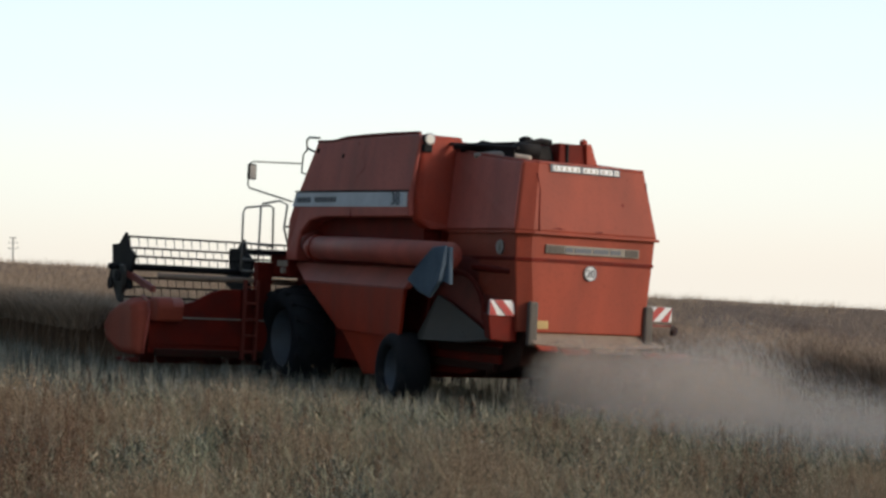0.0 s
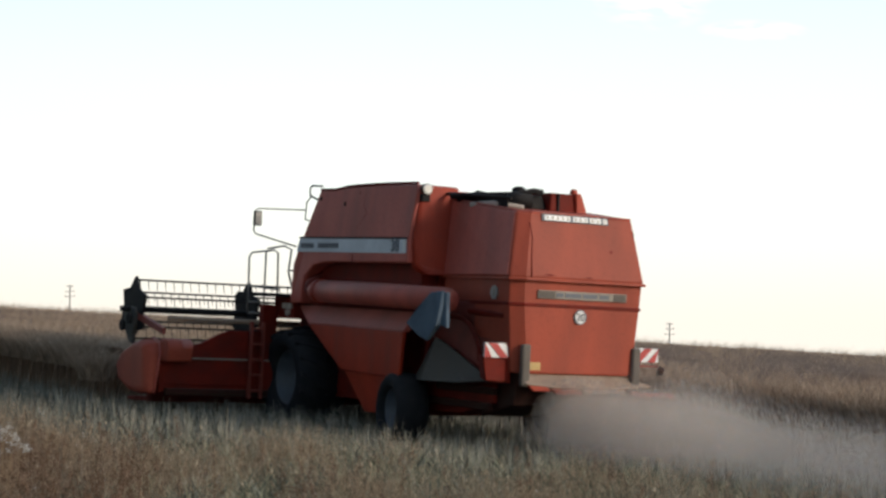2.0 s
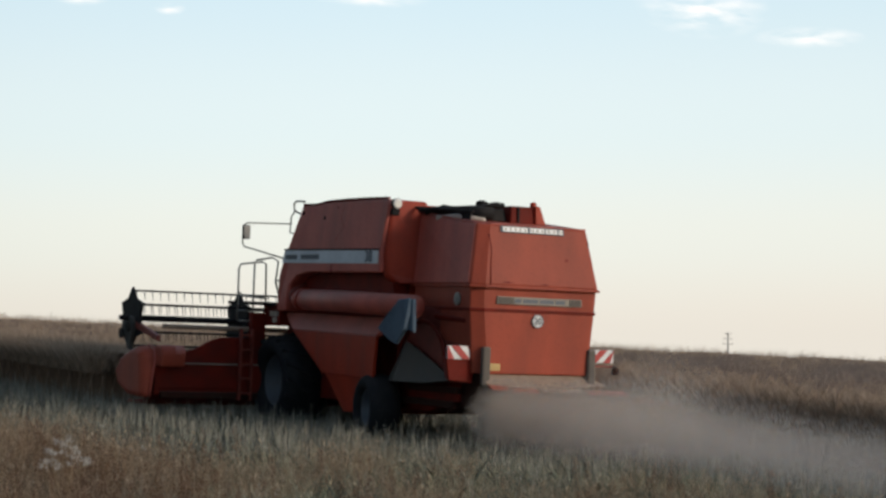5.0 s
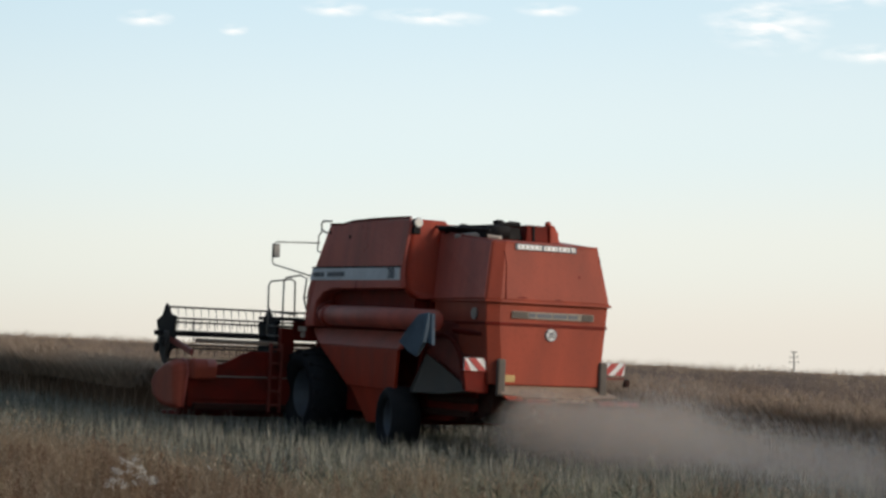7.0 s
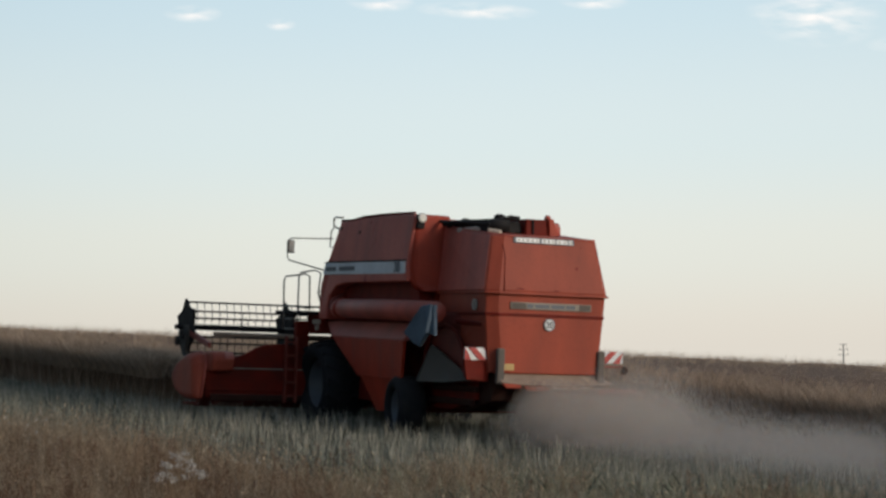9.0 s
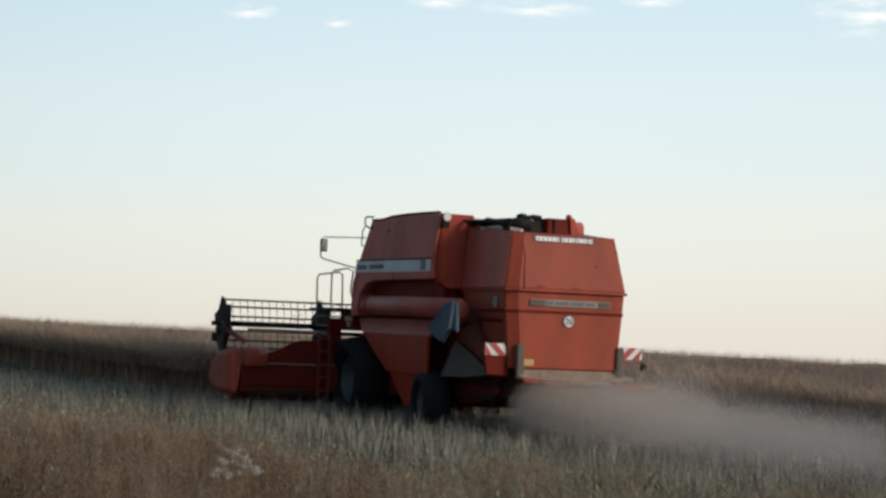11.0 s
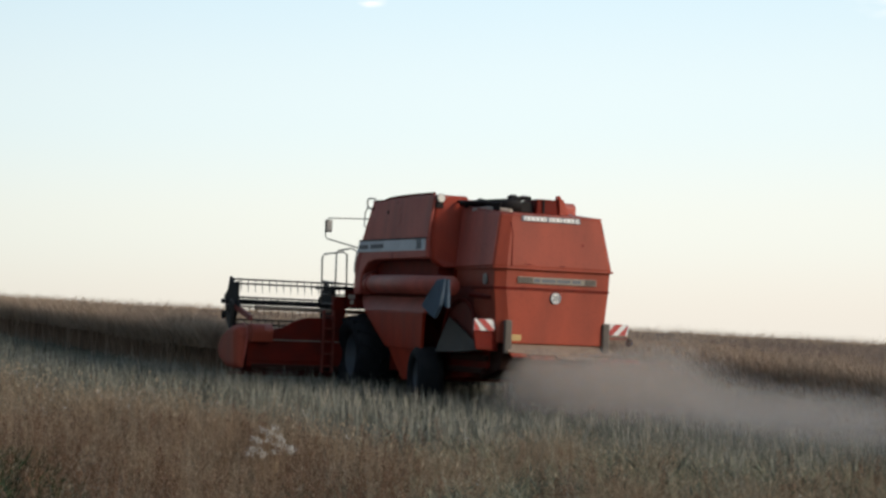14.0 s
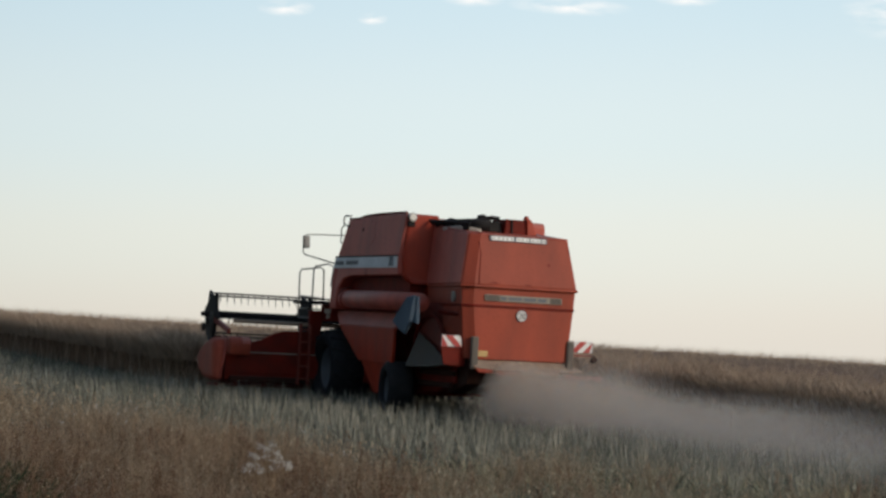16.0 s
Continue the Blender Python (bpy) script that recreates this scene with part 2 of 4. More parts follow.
        bm.from_mesh(me)
        bmesh.ops.recalc_face_normals(bm, faces=bm.faces)
        bm.to_mesh(me)
        bm.free()
        me.materials.append(mat)
        return me


def part(name, shape, mat, parent, label="", bevel=0.0, smooth=False):
    ob = new(name, shape.mesh(name, mat))
    ob.parent = parent
    if label:
        tagged(ob, label)
    if bevel:
        b = ob.modifiers.new("bevel", "BEVEL")
        b.width, b.segments, b.limit_method, b.angle_limit = bevel, 2, "ANGLE", radians(30)
        b.harden_normals = False
    if smooth:
        for p in ob.data.polygons:
            p.use_smooth = True
    return ob


def thing(name, label, category, group="", kind=""):
    ob = new(name)
    ob.empty_display_size = 0.2
    return tagged(ob, label, category, group, kind)


def cloud_of_pieces(name, verts, faces, mat):
    """Many small loose pieces in one mesh, from arrays; faces all with the same number of corners."""
    me = bpy.data.meshes.new(name)
    verts, faces = np.asarray(verts, np.float32), np.asarray(faces, np.int32)
    n, k = faces.shape
    me.vertices.add(len(verts)), me.loops.add(n * k), me.polygons.add(n)
    me.vertices.foreach_set("co", verts.ravel())
    me.loops.foreach_set("vertex_index", faces.ravel())
    me.polygons.foreach_set("loop_start", np.arange(0, n * k, k, dtype=np.int32))
    me.update(calc_edges=True)
    me.materials.append(mat)
    return me


# ---- ground ----
SLOPE = -0.049
RISE_Y = [-60, 0, 12, 20, 30.3, 39.4, 55, 75, 100, 160, 300, 600, 1500]
RISE_Z = [-0.5, -0.34, -0.30, -0.15, 0.05, 0.29, 0.54, 0.63, 0.58, -0.2, -4, -16, -60]


def terrain(x, y):
    """The height of the field, which leans down to the right and rises to a low crest."""
    y = np.asarray(y, float)
    z = sum(np.interp(y + d, RISE_Y, RISE_Z) for d in (-5, -2.5, 0, 2.5, 5)) / 5
    return z + SLOPE * np.asarray(x, float)


def sheet(name, us, vs, height, mat):
    """A grid over (x, y) with the height given by a function."""
    X, Y = np.meshgrid(us, vs)
    Z = height(X, Y)
    nx, ny = len(us), len(vs)
    idx = np.arange(nx * ny).reshape(ny, nx)
    f = np.stack([idx[:-1, :-1], idx[:-1, 1:], idx[1:, 1:], idx[1:, :-1]], -1).reshape(-1, 4)
    return cloud_of_pieces(name, np.stack([X, Y, Z], -1).reshape(-1, 3), f, mat)


def spread(lo, hi, near, far, n):
    """Steps that grow from the middle out."""
    s = np.linspace(-1, 1, n)
    return np.unique(np.concatenate([np.linspace(near, far, n), lo + (near - lo) * (1 - np.abs(s[s <= 0]) ** 2), far + (hi - far) * s[s >= 0] ** 2]))


ground = new("ground", sheet("ground", spread(-1500, 1500, -25, 25, 120), spread(-200, 1500, 4, 60, 140),
             lambda x, y: terrain(x, y) + 0.025 * np.sin(x * 2.3 + np.sin(y * 1.1)) * np.sin(y * 1.9) * (y < 80), SOIL))
tagged(ground, "dry harvested field with short stubble and chaff", "ground", kind="structure")


# ---- combine harvester ----
def wheel(parent, x, y, z, radius, width, lugs, out):
    """A wheel that turns on its axle: tyre, rim with hub, and bolts; out: -1 when the outer face looks to the left."""
    hub = new("wheel")
    hub.parent, hub.location = parent, (x, y, z)
    w, r = width / 2, radius
    s = Shape().turned([(-w * 0.72, r * 0.55), (-w, r * 0.66), (-w, r * 0.84), (-w * 0.8, r * 0.95), (-w * 0.35, r * 0.985), (w * 0.35, r * 0.985), (w * 0.8, r * 0.95), (w, r * 0.84), (w, r * 0.66), (w * 0.72, r * 0.55)], 40)
    if lugs:
        ring = [(0.02, 0.16, 0.97), (0.02, 0.24, 0.97), (0.98, -0.02, 0.86), (0.98, -0.12, 0.86)]
        for side in (-1, 1):
            low = [(side * w * u, math.cos(a) * q * r, math.sin(a) * q * r) for u, a, q in ring]
            high = [(side * w * u * 1.04, math.cos(a) * (q + 0.085) * r, math.sin(a) * (q + 0.085) * r) for u, a, q in ring]
            lug_mesh = Shape().loft(low, high).mesh("lug", RUBBER)
            for k in range(lugs):
                lug = new("lug", lug_mesh)
                lug.parent, lug.rotation_euler = hub, (2 * math.pi * (k + (0.5 if side > 0 else 0)) / lugs, 0, 0)
    part("tyre", s, RUBBER, hub, "black dusty tyre", smooth=True)
    o = out * w
    rim = Shape().turned([(o * 0.72, r * 0.56), (o * 0.76, r * 0.59), (o * 0.62, r * 0.54), (o * 0.05, r * 0.5), (-o * 0.1, r * 0.3), (-o * 0.1, r * 0.16), (o * 0.25, r * 0.15), (o * 0.28, 0.02), (-o * 0.4, 0.02), (-o * 0.4, r * 0.5), (-o * 0.75, r * 0.57)], 32)
    part("rim", rim, RIM, hub, "pale grey-blue dished steel rim", smooth=True)
    for k in range(8):
        a = 2 * math.pi * k / 8
        part("bolt", Shape().turned([(-o * 0.12, 0.0), (-o * 0.12, 0.022), (o * 0.0, 0.022), (o * 0.0, 0.0)], 6, (0, r * 0.23 * math.cos(a), r * 0.23 * math.sin(a))), STEEL, hub)
    return hub


def bars(parent, spots, mat, name="print_bar"):
    for corners in spots:
        part(name, Shape().plate(corners, 0.008), mat, parent)


def combine_harvester():
    c = thing("combine_harvester", "large dusty red combine harvester cutting a ripe crop", "combine harvester")
    # grain tank and upper side cover, the side outline as (y, z)
    side = [(-0.05, 2.0), (-0.10, 2.62), (-0.22, 2.82), (-0.72, 3.66), (-0.78, 3.79), (-2.2, 3.83), (-3.74, 3.81), (-3.80, 3.74), (-3.70, 3.02), (-3.69, 2.66), (-2.2, 2.66), (-1.15, 2.66), (-0.78, 2.60), (-0.5, 2.42), (-0.42, 2.2), (-0.40, 2.0)]
    s = Shape()
    outer = [(-1.5 if z < 3.1 else -1.5 + (z - 3.1) * 0.10, y, z) for y, z in side]
    inner = [(-1.02, y, z) for y, z in side]
    part("tank_side", s.loft(outer, inner), FADED, c, "faded red grain tank side cover with dents", bevel=0.03)
    part("tank_side", Shape().loft([(-x, y, z) for x, y, z in inner], [(-x, y, z) for x, y, z in outer]), FADED, c, bevel=0.03)
    tank = [(-0.30, 2.3), (-0.80, 3.70), (-2.2, 3.77), (-3.66, 3.76), (-3.66, 2.95), (-3.66, 2.3)]
    part("grain_tank", Shape().slab(tank, -1.02, 1.02), RED, c, "red steel grain tank", bevel=0.03)
    part("tank_rear_wall", Shape().loft([(-1.40, -3.80, 3.81), (-0.80, -3.90, 3.80), (-0.76, -3.98, 2.5), (-1.25, -3.90, 2.50), (-1.40, -3.80, 2.62), (-1.45, -3.76, 2.9)], [(-1.36, -3.60, 3.80), (-0.80, -3.6, 3.79), (-0.76, -3.6, 2.5), (-1.25, -3.6, 2.50), (-1.40, -3.6, 2.62), (-1.42, -3.6, 2.9)]), RED, c, "orange-red sloping rear wall of the tank", bevel=0.04)
    for i, y in enumerate((-2.05,)):
        part("panel_seam", Shape().loft([(-1.507, y, 2.66), (-1.507, y + 0.02, 2.66), (-1.437, y - 0.03, 3.74), (-1.437, y - 0.05, 3.74)], [(-1.490, y, 2.66), (-1.490, y + 0.02, 2.66), (-1.42, y - 0.03, 3.74), (-1.42, y - 0.05, 3.74)]), DEEP, c)
    # wavy torn upper edge of the cover
    part("tank_rim", Shape().tube([(-1.42, -0.80, 3.80), (-1.42, -1.3, 3.79), (-1.42, -1.7, 3.83), (-1.42, -2.4, 3.84), (-1.40, -3.0, 3.84), (-1.38, -3.7, 3.83)], 0.022, 6), DEEP, c, "dark folded edge of the tank cover")
    for y, z in ((-0.86, 3.66), (-1.66, 3.56)):
        part("hinge", Shape().box(-1.468, -1.43, y - 0.02, y + 0.025, z - 0.035, z + 0.03), BLACK, c, bevel=0.01)
    # pale band with the maker's writing as plain bars
    band = part("side_band", Shape().loft([(-1.508, -0.32, 3.03), (-1.508, -3.64, 3.005), (-1.508, -3.64, 2.80), (-1.508, -0.21, 2.82)], [(-1.49, -0.32, 3.03), (-1.49, -3.64, 3.005), (-1.49, -3.64, 2.80), (-1.49, -0.21, 2.82)]), STRIPE, c, "pale grey-blue band with dark lettering shown as bars")
    bars(band, [[(-1.512, a, 2.955), (-1.512, b, 2.952), (-1.512, b, 2.875), (-1.512, a, 2.878)] for a, b in ((-0.36, -0.50), (-0.52, -0.66), (-0.68, -0.80), (-0.94, -1.10), (-1.12, -1.28), (-1.30, -1.46), (-1.48, -1.60))], INK)
    digits = bpy.data.curves.new("band_number", "FONT")
    digits.body, digits.size, digits.extrude, digits.align_x, digits.align_y, digits.offset = "38", 0.245, 0.003, "CENTER", "CENTER", 0.006
    digits.materials.append(INK)
    block = tagged(new("band_number", digits), "dark model number 38")
    block.parent = band
    block.matrix_basis = pose(-1.512, -3.33, 2.905, 90, 0, -90)
    part("band_end", Shape().plate([(-1.513, -3.56, 2.99), (-1.513, -3.63, 2.99), (-1.513, -3.63, 2.815), (-1.513, -3.56, 2.815)], 0.006), WHITE, band)
    part("crease", Shape().tube([(-1.442, -2.30, 3.72), (-1.458, -2.24, 3.52), (-1.470, -2.38, 3.40), (-1.482, -2.20, 3.26), (-1.490, -2.10, 3.16)], [0.001, 0.002, 0.003, 0.002, 0.001], 6), RED, c, "dark crease in the side cover")
    part("band_edge", Shape().tube([(-1.505, -0.30, 3.045), (-1.505, -3.66, 3.022)], 0.014, 6), BLACK, c)
    # mid and rear hood: narrower above, flaring to a drip edge
    hood = Shape()
    t0, b0 = 0.97, 1.13
    low = [(-0.98, -3.7, 2.50), (-b0 - 0.03, -5.84, 2.50), (-b0 + 0.18, -5.95, 2.50), (b0 - 0.06, -5.95, 2.50), (b0, -5.76, 2.50), (b0, -3.7, 2.50)]
    high = [(-0.88, -3.7, 3.64), (-t0 - 0.02, -5.69, 3.43), (-t0 + 0.17, -5.78, 3.42), (t0 - 0.06, -5.78, 3.42), (t0, -5.66, 3.43), (t0 + 0.06, -3.7, 3.64)]
    part("rear_hood", hood.loft(low, high), ORANGE, c, "orange-red sheet metal rear hood", bevel=0.035)
    part("hood_edge", Shape().loft([(-1.0, -3.8, 2.47), (-b0 - 0.05, -5.86, 2.47), (-b0 + 0.175, -5.985, 2.47), (b0 - 0.05, -5.985, 2.47), (b0 + 0.012, -5.78, 2.47), (b0 + 0.012, -3.8, 2.47)],
         [(-1.0, -3.8, 2.51), (-b0 - 0.045, -5.86, 2.51), (-b0 + 0.18, -5.98, 2.51), (b0 - 0.055, -5.98, 2.51), (b0 + 0.008, -5.78, 2.51), (b0 + 0.008, -3.8, 2.51)]), ORANGE, c, "folded drip edge of the hood", bevel=0.01)
    # hood side split off: bleached, dusty paint, with some of its shade in the tone
    part("hood_side", Shape().loft([(-0.992, -3.72, 2.53), (-1.166, -5.80, 2.53), (-1.002, -5.67, 3.405), (-0.892, -3.72, 3.615)], [(-0.97, -3.72, 2.53), (-1.13, -5.80, 2.53), (-0.97, -5.67, 3.405), (-0.87, -3.72, 3.615)]), FADED, c, "bleached red side sheet of the hood, partly toned for shade", bevel=0.008)
    part("hood_seam", Shape().tube([(-0.84, -5.803, 3.27), (-0.81, -5.845, 3.06), (-0.845, -5.905, 2.75), (-0.86, -5.955, 2.52)], 0.010, 6), DEEP, c, "dark cable down the hood corner")
    part("hood_ridge", Shape().tube([(-0.88, -3.75, 3.645), (-0.96, -5.55, 3.445), (-0.80, -5.775, 3.42), (0.90, -5.775, 3.42), (0.955, -5.70, 3.42)], 0.012, 6), FADED, c, "dusty upper edge of the hood")
    # top plate with white lettering plates
    label = part("name_plate", Shape().plate([(-0.64, -5.800, 3.402), (0.49, -5.800, 3.402), (0.49, -5.816, 3.306), (-0.64, -5.816, 3.306)], 0.012), INK, c, "row of white plates with unreadable letters as bars")
    for a, b in ((-0.60, -0.17), (-0.12, 0.13), (0.16, 0.36), (0.39, 0.46)):
        part("letter_plate", Shape().plate([(a, -5.810, 3.388), (b, -5.810, 3.388), (b, -5.823, 3.318), (a, -5.823, 3.318)], 0.01), WHITE, label, "white letter plate")
        n = max(1, int((b - a) / 0.075))
        for k in range(n):
            x = a + (k + 0.3) * (b - a) / n
            part("letter_bar", Shape().plate([(x, -5.818, 3.372), (x + 0.036, -5.818, 3.372), (x + 0.036, -5.827, 3.334), (x, -5.827, 3.334)], 0.006), STEEL, label)
    # lower rear body
    low = [(-0.98, -3.9, 1.20), (-1.0, -5.74, 1.20), (-0.80, -5.86, 1.20), (0.98, -5.86, 1.20), (0.98, -5.35, 1.20), (0.98, -3.9, 1.20)]
    mid = [(-0.98, -3.9, 2.14), (-1.11, -5.79, 2.14), (-0.92, -5.89, 2.14), (1.05, -5.89, 2.14), (1.08, -5.55, 2.14), (1.06, -3.9, 2.14)]
    top = [(-0.98, -3.9, 2.49), (-1.12, -5.80, 2.49), (-0.93, -5.90, 2.49), (1.07, -5.90, 2.49), (1.06, -5.55, 2.49), (1.06, -3.9, 2.49)]
    part("rear_body", Shape().loft(low, mid, top), ORANGE, c, "orange-red lower rear cover", bevel=0.02)
    part("body_step", Shape().loft([(-0.99, -3.95, 2.12), (-1.125, -5.80, 2.12), (-0.925, -5.91, 2.12), (1.06, -5.91, 2.12), (1.075, -5.56, 2.12), (1.075, -3.95, 2.12)],
         [(-0.99, -3.95, 2.17), (-1.125, -5.80, 2.17), (-0.925, -5.905, 2.17), (1.06, -5.905, 2.17), (1.07, -5.56, 2.17), (1.07, -3.95, 2.17)]), DEEP, c, "folded seam across the rear cover", bevel=0.01)
    # scuffs in the paint of the rear sheets
    for sx, sz, rx_, rz_ in ((0.52, 2.93, 0.035, 0.03), (0.93, 3.20, 0.018, 0.07), (0.62, 3.28, 0.012, 0.012), (-0.55, 2.56, 0.13, 0.015), (0.1, 2.55, 0.10, 0.012)):
        at_y = -5.783 - (3.42 - sz) * 0.185
        ring0 = [(sx + rx_ * q * math.cos(a), at_y + 0.185 * rz_ * q * math.sin(a), sz + rz_ * q * math.sin(a)) for a, q in ((2 * math.pi * k / 9, 0.75 + 0.25 * math.sin(2.7 * k + sx * 9)) for k in range(9))]
        part("scuff", Shape().loft(ring0, [(x, y + 0.02, z) for x, y, z in ring0]), DEEP, c, "dark scuff in the paint")
    badge = part("rear_badge", Shape().box(-0.72, 0.79, -5.925, -5.90, 2.235, 2.35), GREYSTRIP, c, "tarnished grey badge strip with lettering as bars", bevel=0.006)
    for a, b, m in ((-0.70, -0.44, POST), (-0.42, -0.30, INK), (-0.27, 0.0, INK), (0.03, 0.28, INK), (0.31, 0.48, INK), (0.56, 0.77, POST)):
        part("badge_bar", Shape().box(a, b, -5.932, -5.924, 2.262 if m is INK else 2.245, 2.322 if m is INK else 2.34), m, badge)
    disc = part("speed_sign", Shape().turned([(-0.012, 0.0), (-0.012, 0.102), (0.012, 0.102), (0.012, 0.0)], 28), WHITE, c, "round white sign with the number 20")
    disc.location, disc.rotation_euler = (0.02, -5.895, 2.0), (0, 0, radians(90))
    curve = bpy.data.curves.new("number", "FONT")
    curve.body, curve.size, curve.extrude, curve.align_x, curve.align_y, curve.offset = "20", 0.14, 0.004, "CENTER", "CENTER", 0.001
    curve.materials.append(INK)
    number = tagged(new("number", curve), "black number 20")
    number.parent = c
    number.matrix_basis = pose(0.02, -5.913, 1.995, 90, 0, 0)
    ring_ = part("sign_rim", Shape().turned([(-0.014, 0.090), (-0.014, 0.102), (0.014, 0.102), (0.014, 0.090)], 28), INK, c)
    ring_.location, ring_.rotation_euler = (0.02, -5.899, 2.0), (0, 0, radians(90))
    oval = part("side_emblem", Shape().loft(*[[(x, -5.42 + 0.085 * math.cos(a), 2.29 + 0.095 * math.sin(a)) for a in (2 * math.pi * k / 20 for k in range(20))] for x in (-1.118, -1.04)]), STEEL, c, "small pale oval emblem")
    part("emblem_bar", Shape().box(-1.124, -1.116, -5.44, -5.40, 2.24, 2.34), GREYSTRIP, oval)
    part("yellow_plate", Shape().box(-0.80, -0.60, -5.885, -5.862, 1.25, 1.355), YELLOW, c, "small yellow plate", bevel=0.004)
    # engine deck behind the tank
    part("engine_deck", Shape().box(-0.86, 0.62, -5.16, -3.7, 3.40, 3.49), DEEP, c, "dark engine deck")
    part("engine_cover", Shape().loft([(-0.55, -5.0, 3.5), (0.0, -5.0, 3.5), (0.0, -4.3, 3.5), (-0.55, -4.3, 3.5)], [(-0.50, -4.95, 3.70), (-0.05, -4.95, 3.71), (-0.05, -4.35, 3.71), (-0.50, -4.35, 3.70)]), BLACK, c, "black engine air intake", bevel=0.03)
    part("exhaust", Shape().tube([(-1.0, -4.0, 3.66), (-0.8, -4.5, 3.67), (-0.45, -4.9, 3.70), (-0.25, -5.0, 3.76), (-0.1, -5.0, 3.75)], 0.045, 10), BLACK, c, "black exhaust pipe", smooth=True)
    part("deck_rail", Shape().tube([(-1.0, -3.8, 3.70), (-0.9, -4.6, 3.66), (-0.75, -5.2, 3.62)], 0.025, 6), BLACK, c)
    part("deck_box", Shape().loft([(-0.02, -5.1, 3.48), (0.56, -5.1, 3.48), (0.56, -4.5, 3.48), (-0.02, -4.5, 3.48)], [(0.0, -5.08, 3.755), (0.40, -5.08, 3.755), (0.40, -4.5, 3.755), (0.0, -4.5, 3.755)]), DEEP, c, "dark red engine side box", bevel=0.02)
    part("deck_post", Shape().loft([(0.42, -5.14, 3.46), (0.62, -5.14, 3.46), (0.62, -5.04, 3.46), (0.42, -5.04, 3.46)], [(0.40, -5.14, 3.77), (0.49, -5.14, 3.77), (0.49, -5.04, 3.77), (0.40, -5.04, 3.77)]), RED, c, "slanting red end post of the deck", bevel=0.015)
    part("box_rib", Shape().box(0.10, 0.13, -5.12, -5.07, 3.48, 3.74), BLACK, c)
    part("deck_guard", Shape().plate([(-0.90, -3.85, 3.50), (-0.72, -5.05, 3.46), (-0.70, -5.05, 3.62), (-0.88, -3.85, 3.68)], 0.02), BLACK, c, "black guard along the engine deck")
    part("air_filter", Shape().tube([(-0.62, -4.9, 3.62), (-0.28, -5.0, 3.62)], 0.10, 14), BLACK, c, "black air filter drum", smooth=True)
    part("filter_cap", Shape().tube([(-0.30, -4.7, 3.70), (-0.30, -4.7, 3.80), (-0.30, -4.7, 3.83)], [0.09, 0.10, 0.04], 14), BLACK, c, "black pre-cleaner cap", smooth=True)
    part("hose", Shape().tube([(-0.95, -4.1, 3.60), (-0.80, -4.4, 3.72), (-0.66, -4.7, 3.66), (-0.60, -4.85, 3.56)], 0.028, 8), BLACK, c, "black rubber hose", smooth=True)
    part("beacon", Shape().tube([(0.45, -5.0, 3.74), (0.45, -5.0, 3.77), (0.45, -5.0, 3.82), (0.45, -5.0, 3.84)], [0.05, 0.055, 0.05, 0.02], 14), RED, c, "orange warning beacon", smooth=True)
    part("rolled_sack", Shape().tube([(-0.95, -4.45, 3.53), (-0.75, -4.75, 3.55), (-0.55, -5.2, 3.50)], [0.035, 0.05, 0.035], 10), PALE, c, "pale rolled sack on the deck", smooth=True)
    # work lamp on the tank corner
    lamp = part("work_lamp", Shape().tube([(-1.33, -3.78, 3.74), (-1.33, -3.88, 3.74)], [0.07, 0.085], 14), BLACK, c, "round work lamp")
    part("lens", Shape().tube([(-1.33, -3.882, 3.74), (-1.33, -3.90, 3.74)], [0.08, 0.06], 14), LAMPGLASS, lamp, "clear lamp lens")
    part("lamp_bracket", Shape().box(-1.40, -1.27, -3.86, -3.74, 3.56, 3.67), BLACK, c, bevel=0.01)
    # recess above the unloading tube, its shade put into the wall's dark red
    part("tube_recess", Shape().box(-1.26, -0.97, -3.72, -0.35, 1.95, 2.66), DEEP, c, "red inner wall behind the unloading tube, shade in its colour")
    part("unloading_tube", Shape().tube([(-1.42, -0.80, 2.205), (-1.45, -2.5, 2.195), (-1.50, -4.85, 2.15)], 0.175, 24), FADED, c, "faded red unloading tube", smooth=True)
    part("tube_elbow", Shape().tube([(-1.0, -0.62, 2.33), (-1.22, -0.62, 2.30), (-1.37, -0.68, 2.25), (-1.42, -0.86, 2.205)], [0.19, 0.19, 0.19, 0.182], 20), DEEP, c, "dark elbow of the unloading tube", smooth=True)
    part("tube_collar", Shape().tube([(-1.425, -0.92, 2.203), (-1.425, -1.0, 2.203)], 0.192, 24), RED, c)
    # cloth spout at the tube's end
    x = -1.73
    spout = [(-4.74, 2.25), (-5.02, 2.28), (-5.02, 2.05), (-4.97, 1.80), (-4.68, 1.57), (-4.42, 1.63), (-4.14, 1.80), (-4.45, 2.04)]
    part("spout", Shape().loft([(x + 0.03 * math.sin(k * 1.7), y, z) for k, (y, z) in enumerate(spout)], [(x + 0.07, y, z) for y, z in spout]), CANVAS, c, "blue-grey rubber cloth spout hanging from the tube", bevel=0.02)
    part("spout_fold", Shape().loft([(x + 0.05, -4.99, 2.26), (x + 0.05, -4.96, 1.80), (x + 0.08, -5.08, 1.76), (x + 0.08, -5.05, 2.26)], [(x + 0.12, -4.97, 2.26), (x + 0.12, -4.94, 1.80), (x + 0.14, -5.08, 1.76), (x + 0.14, -5.05, 2.26)]), CANVAS, c, bevel=0.015)
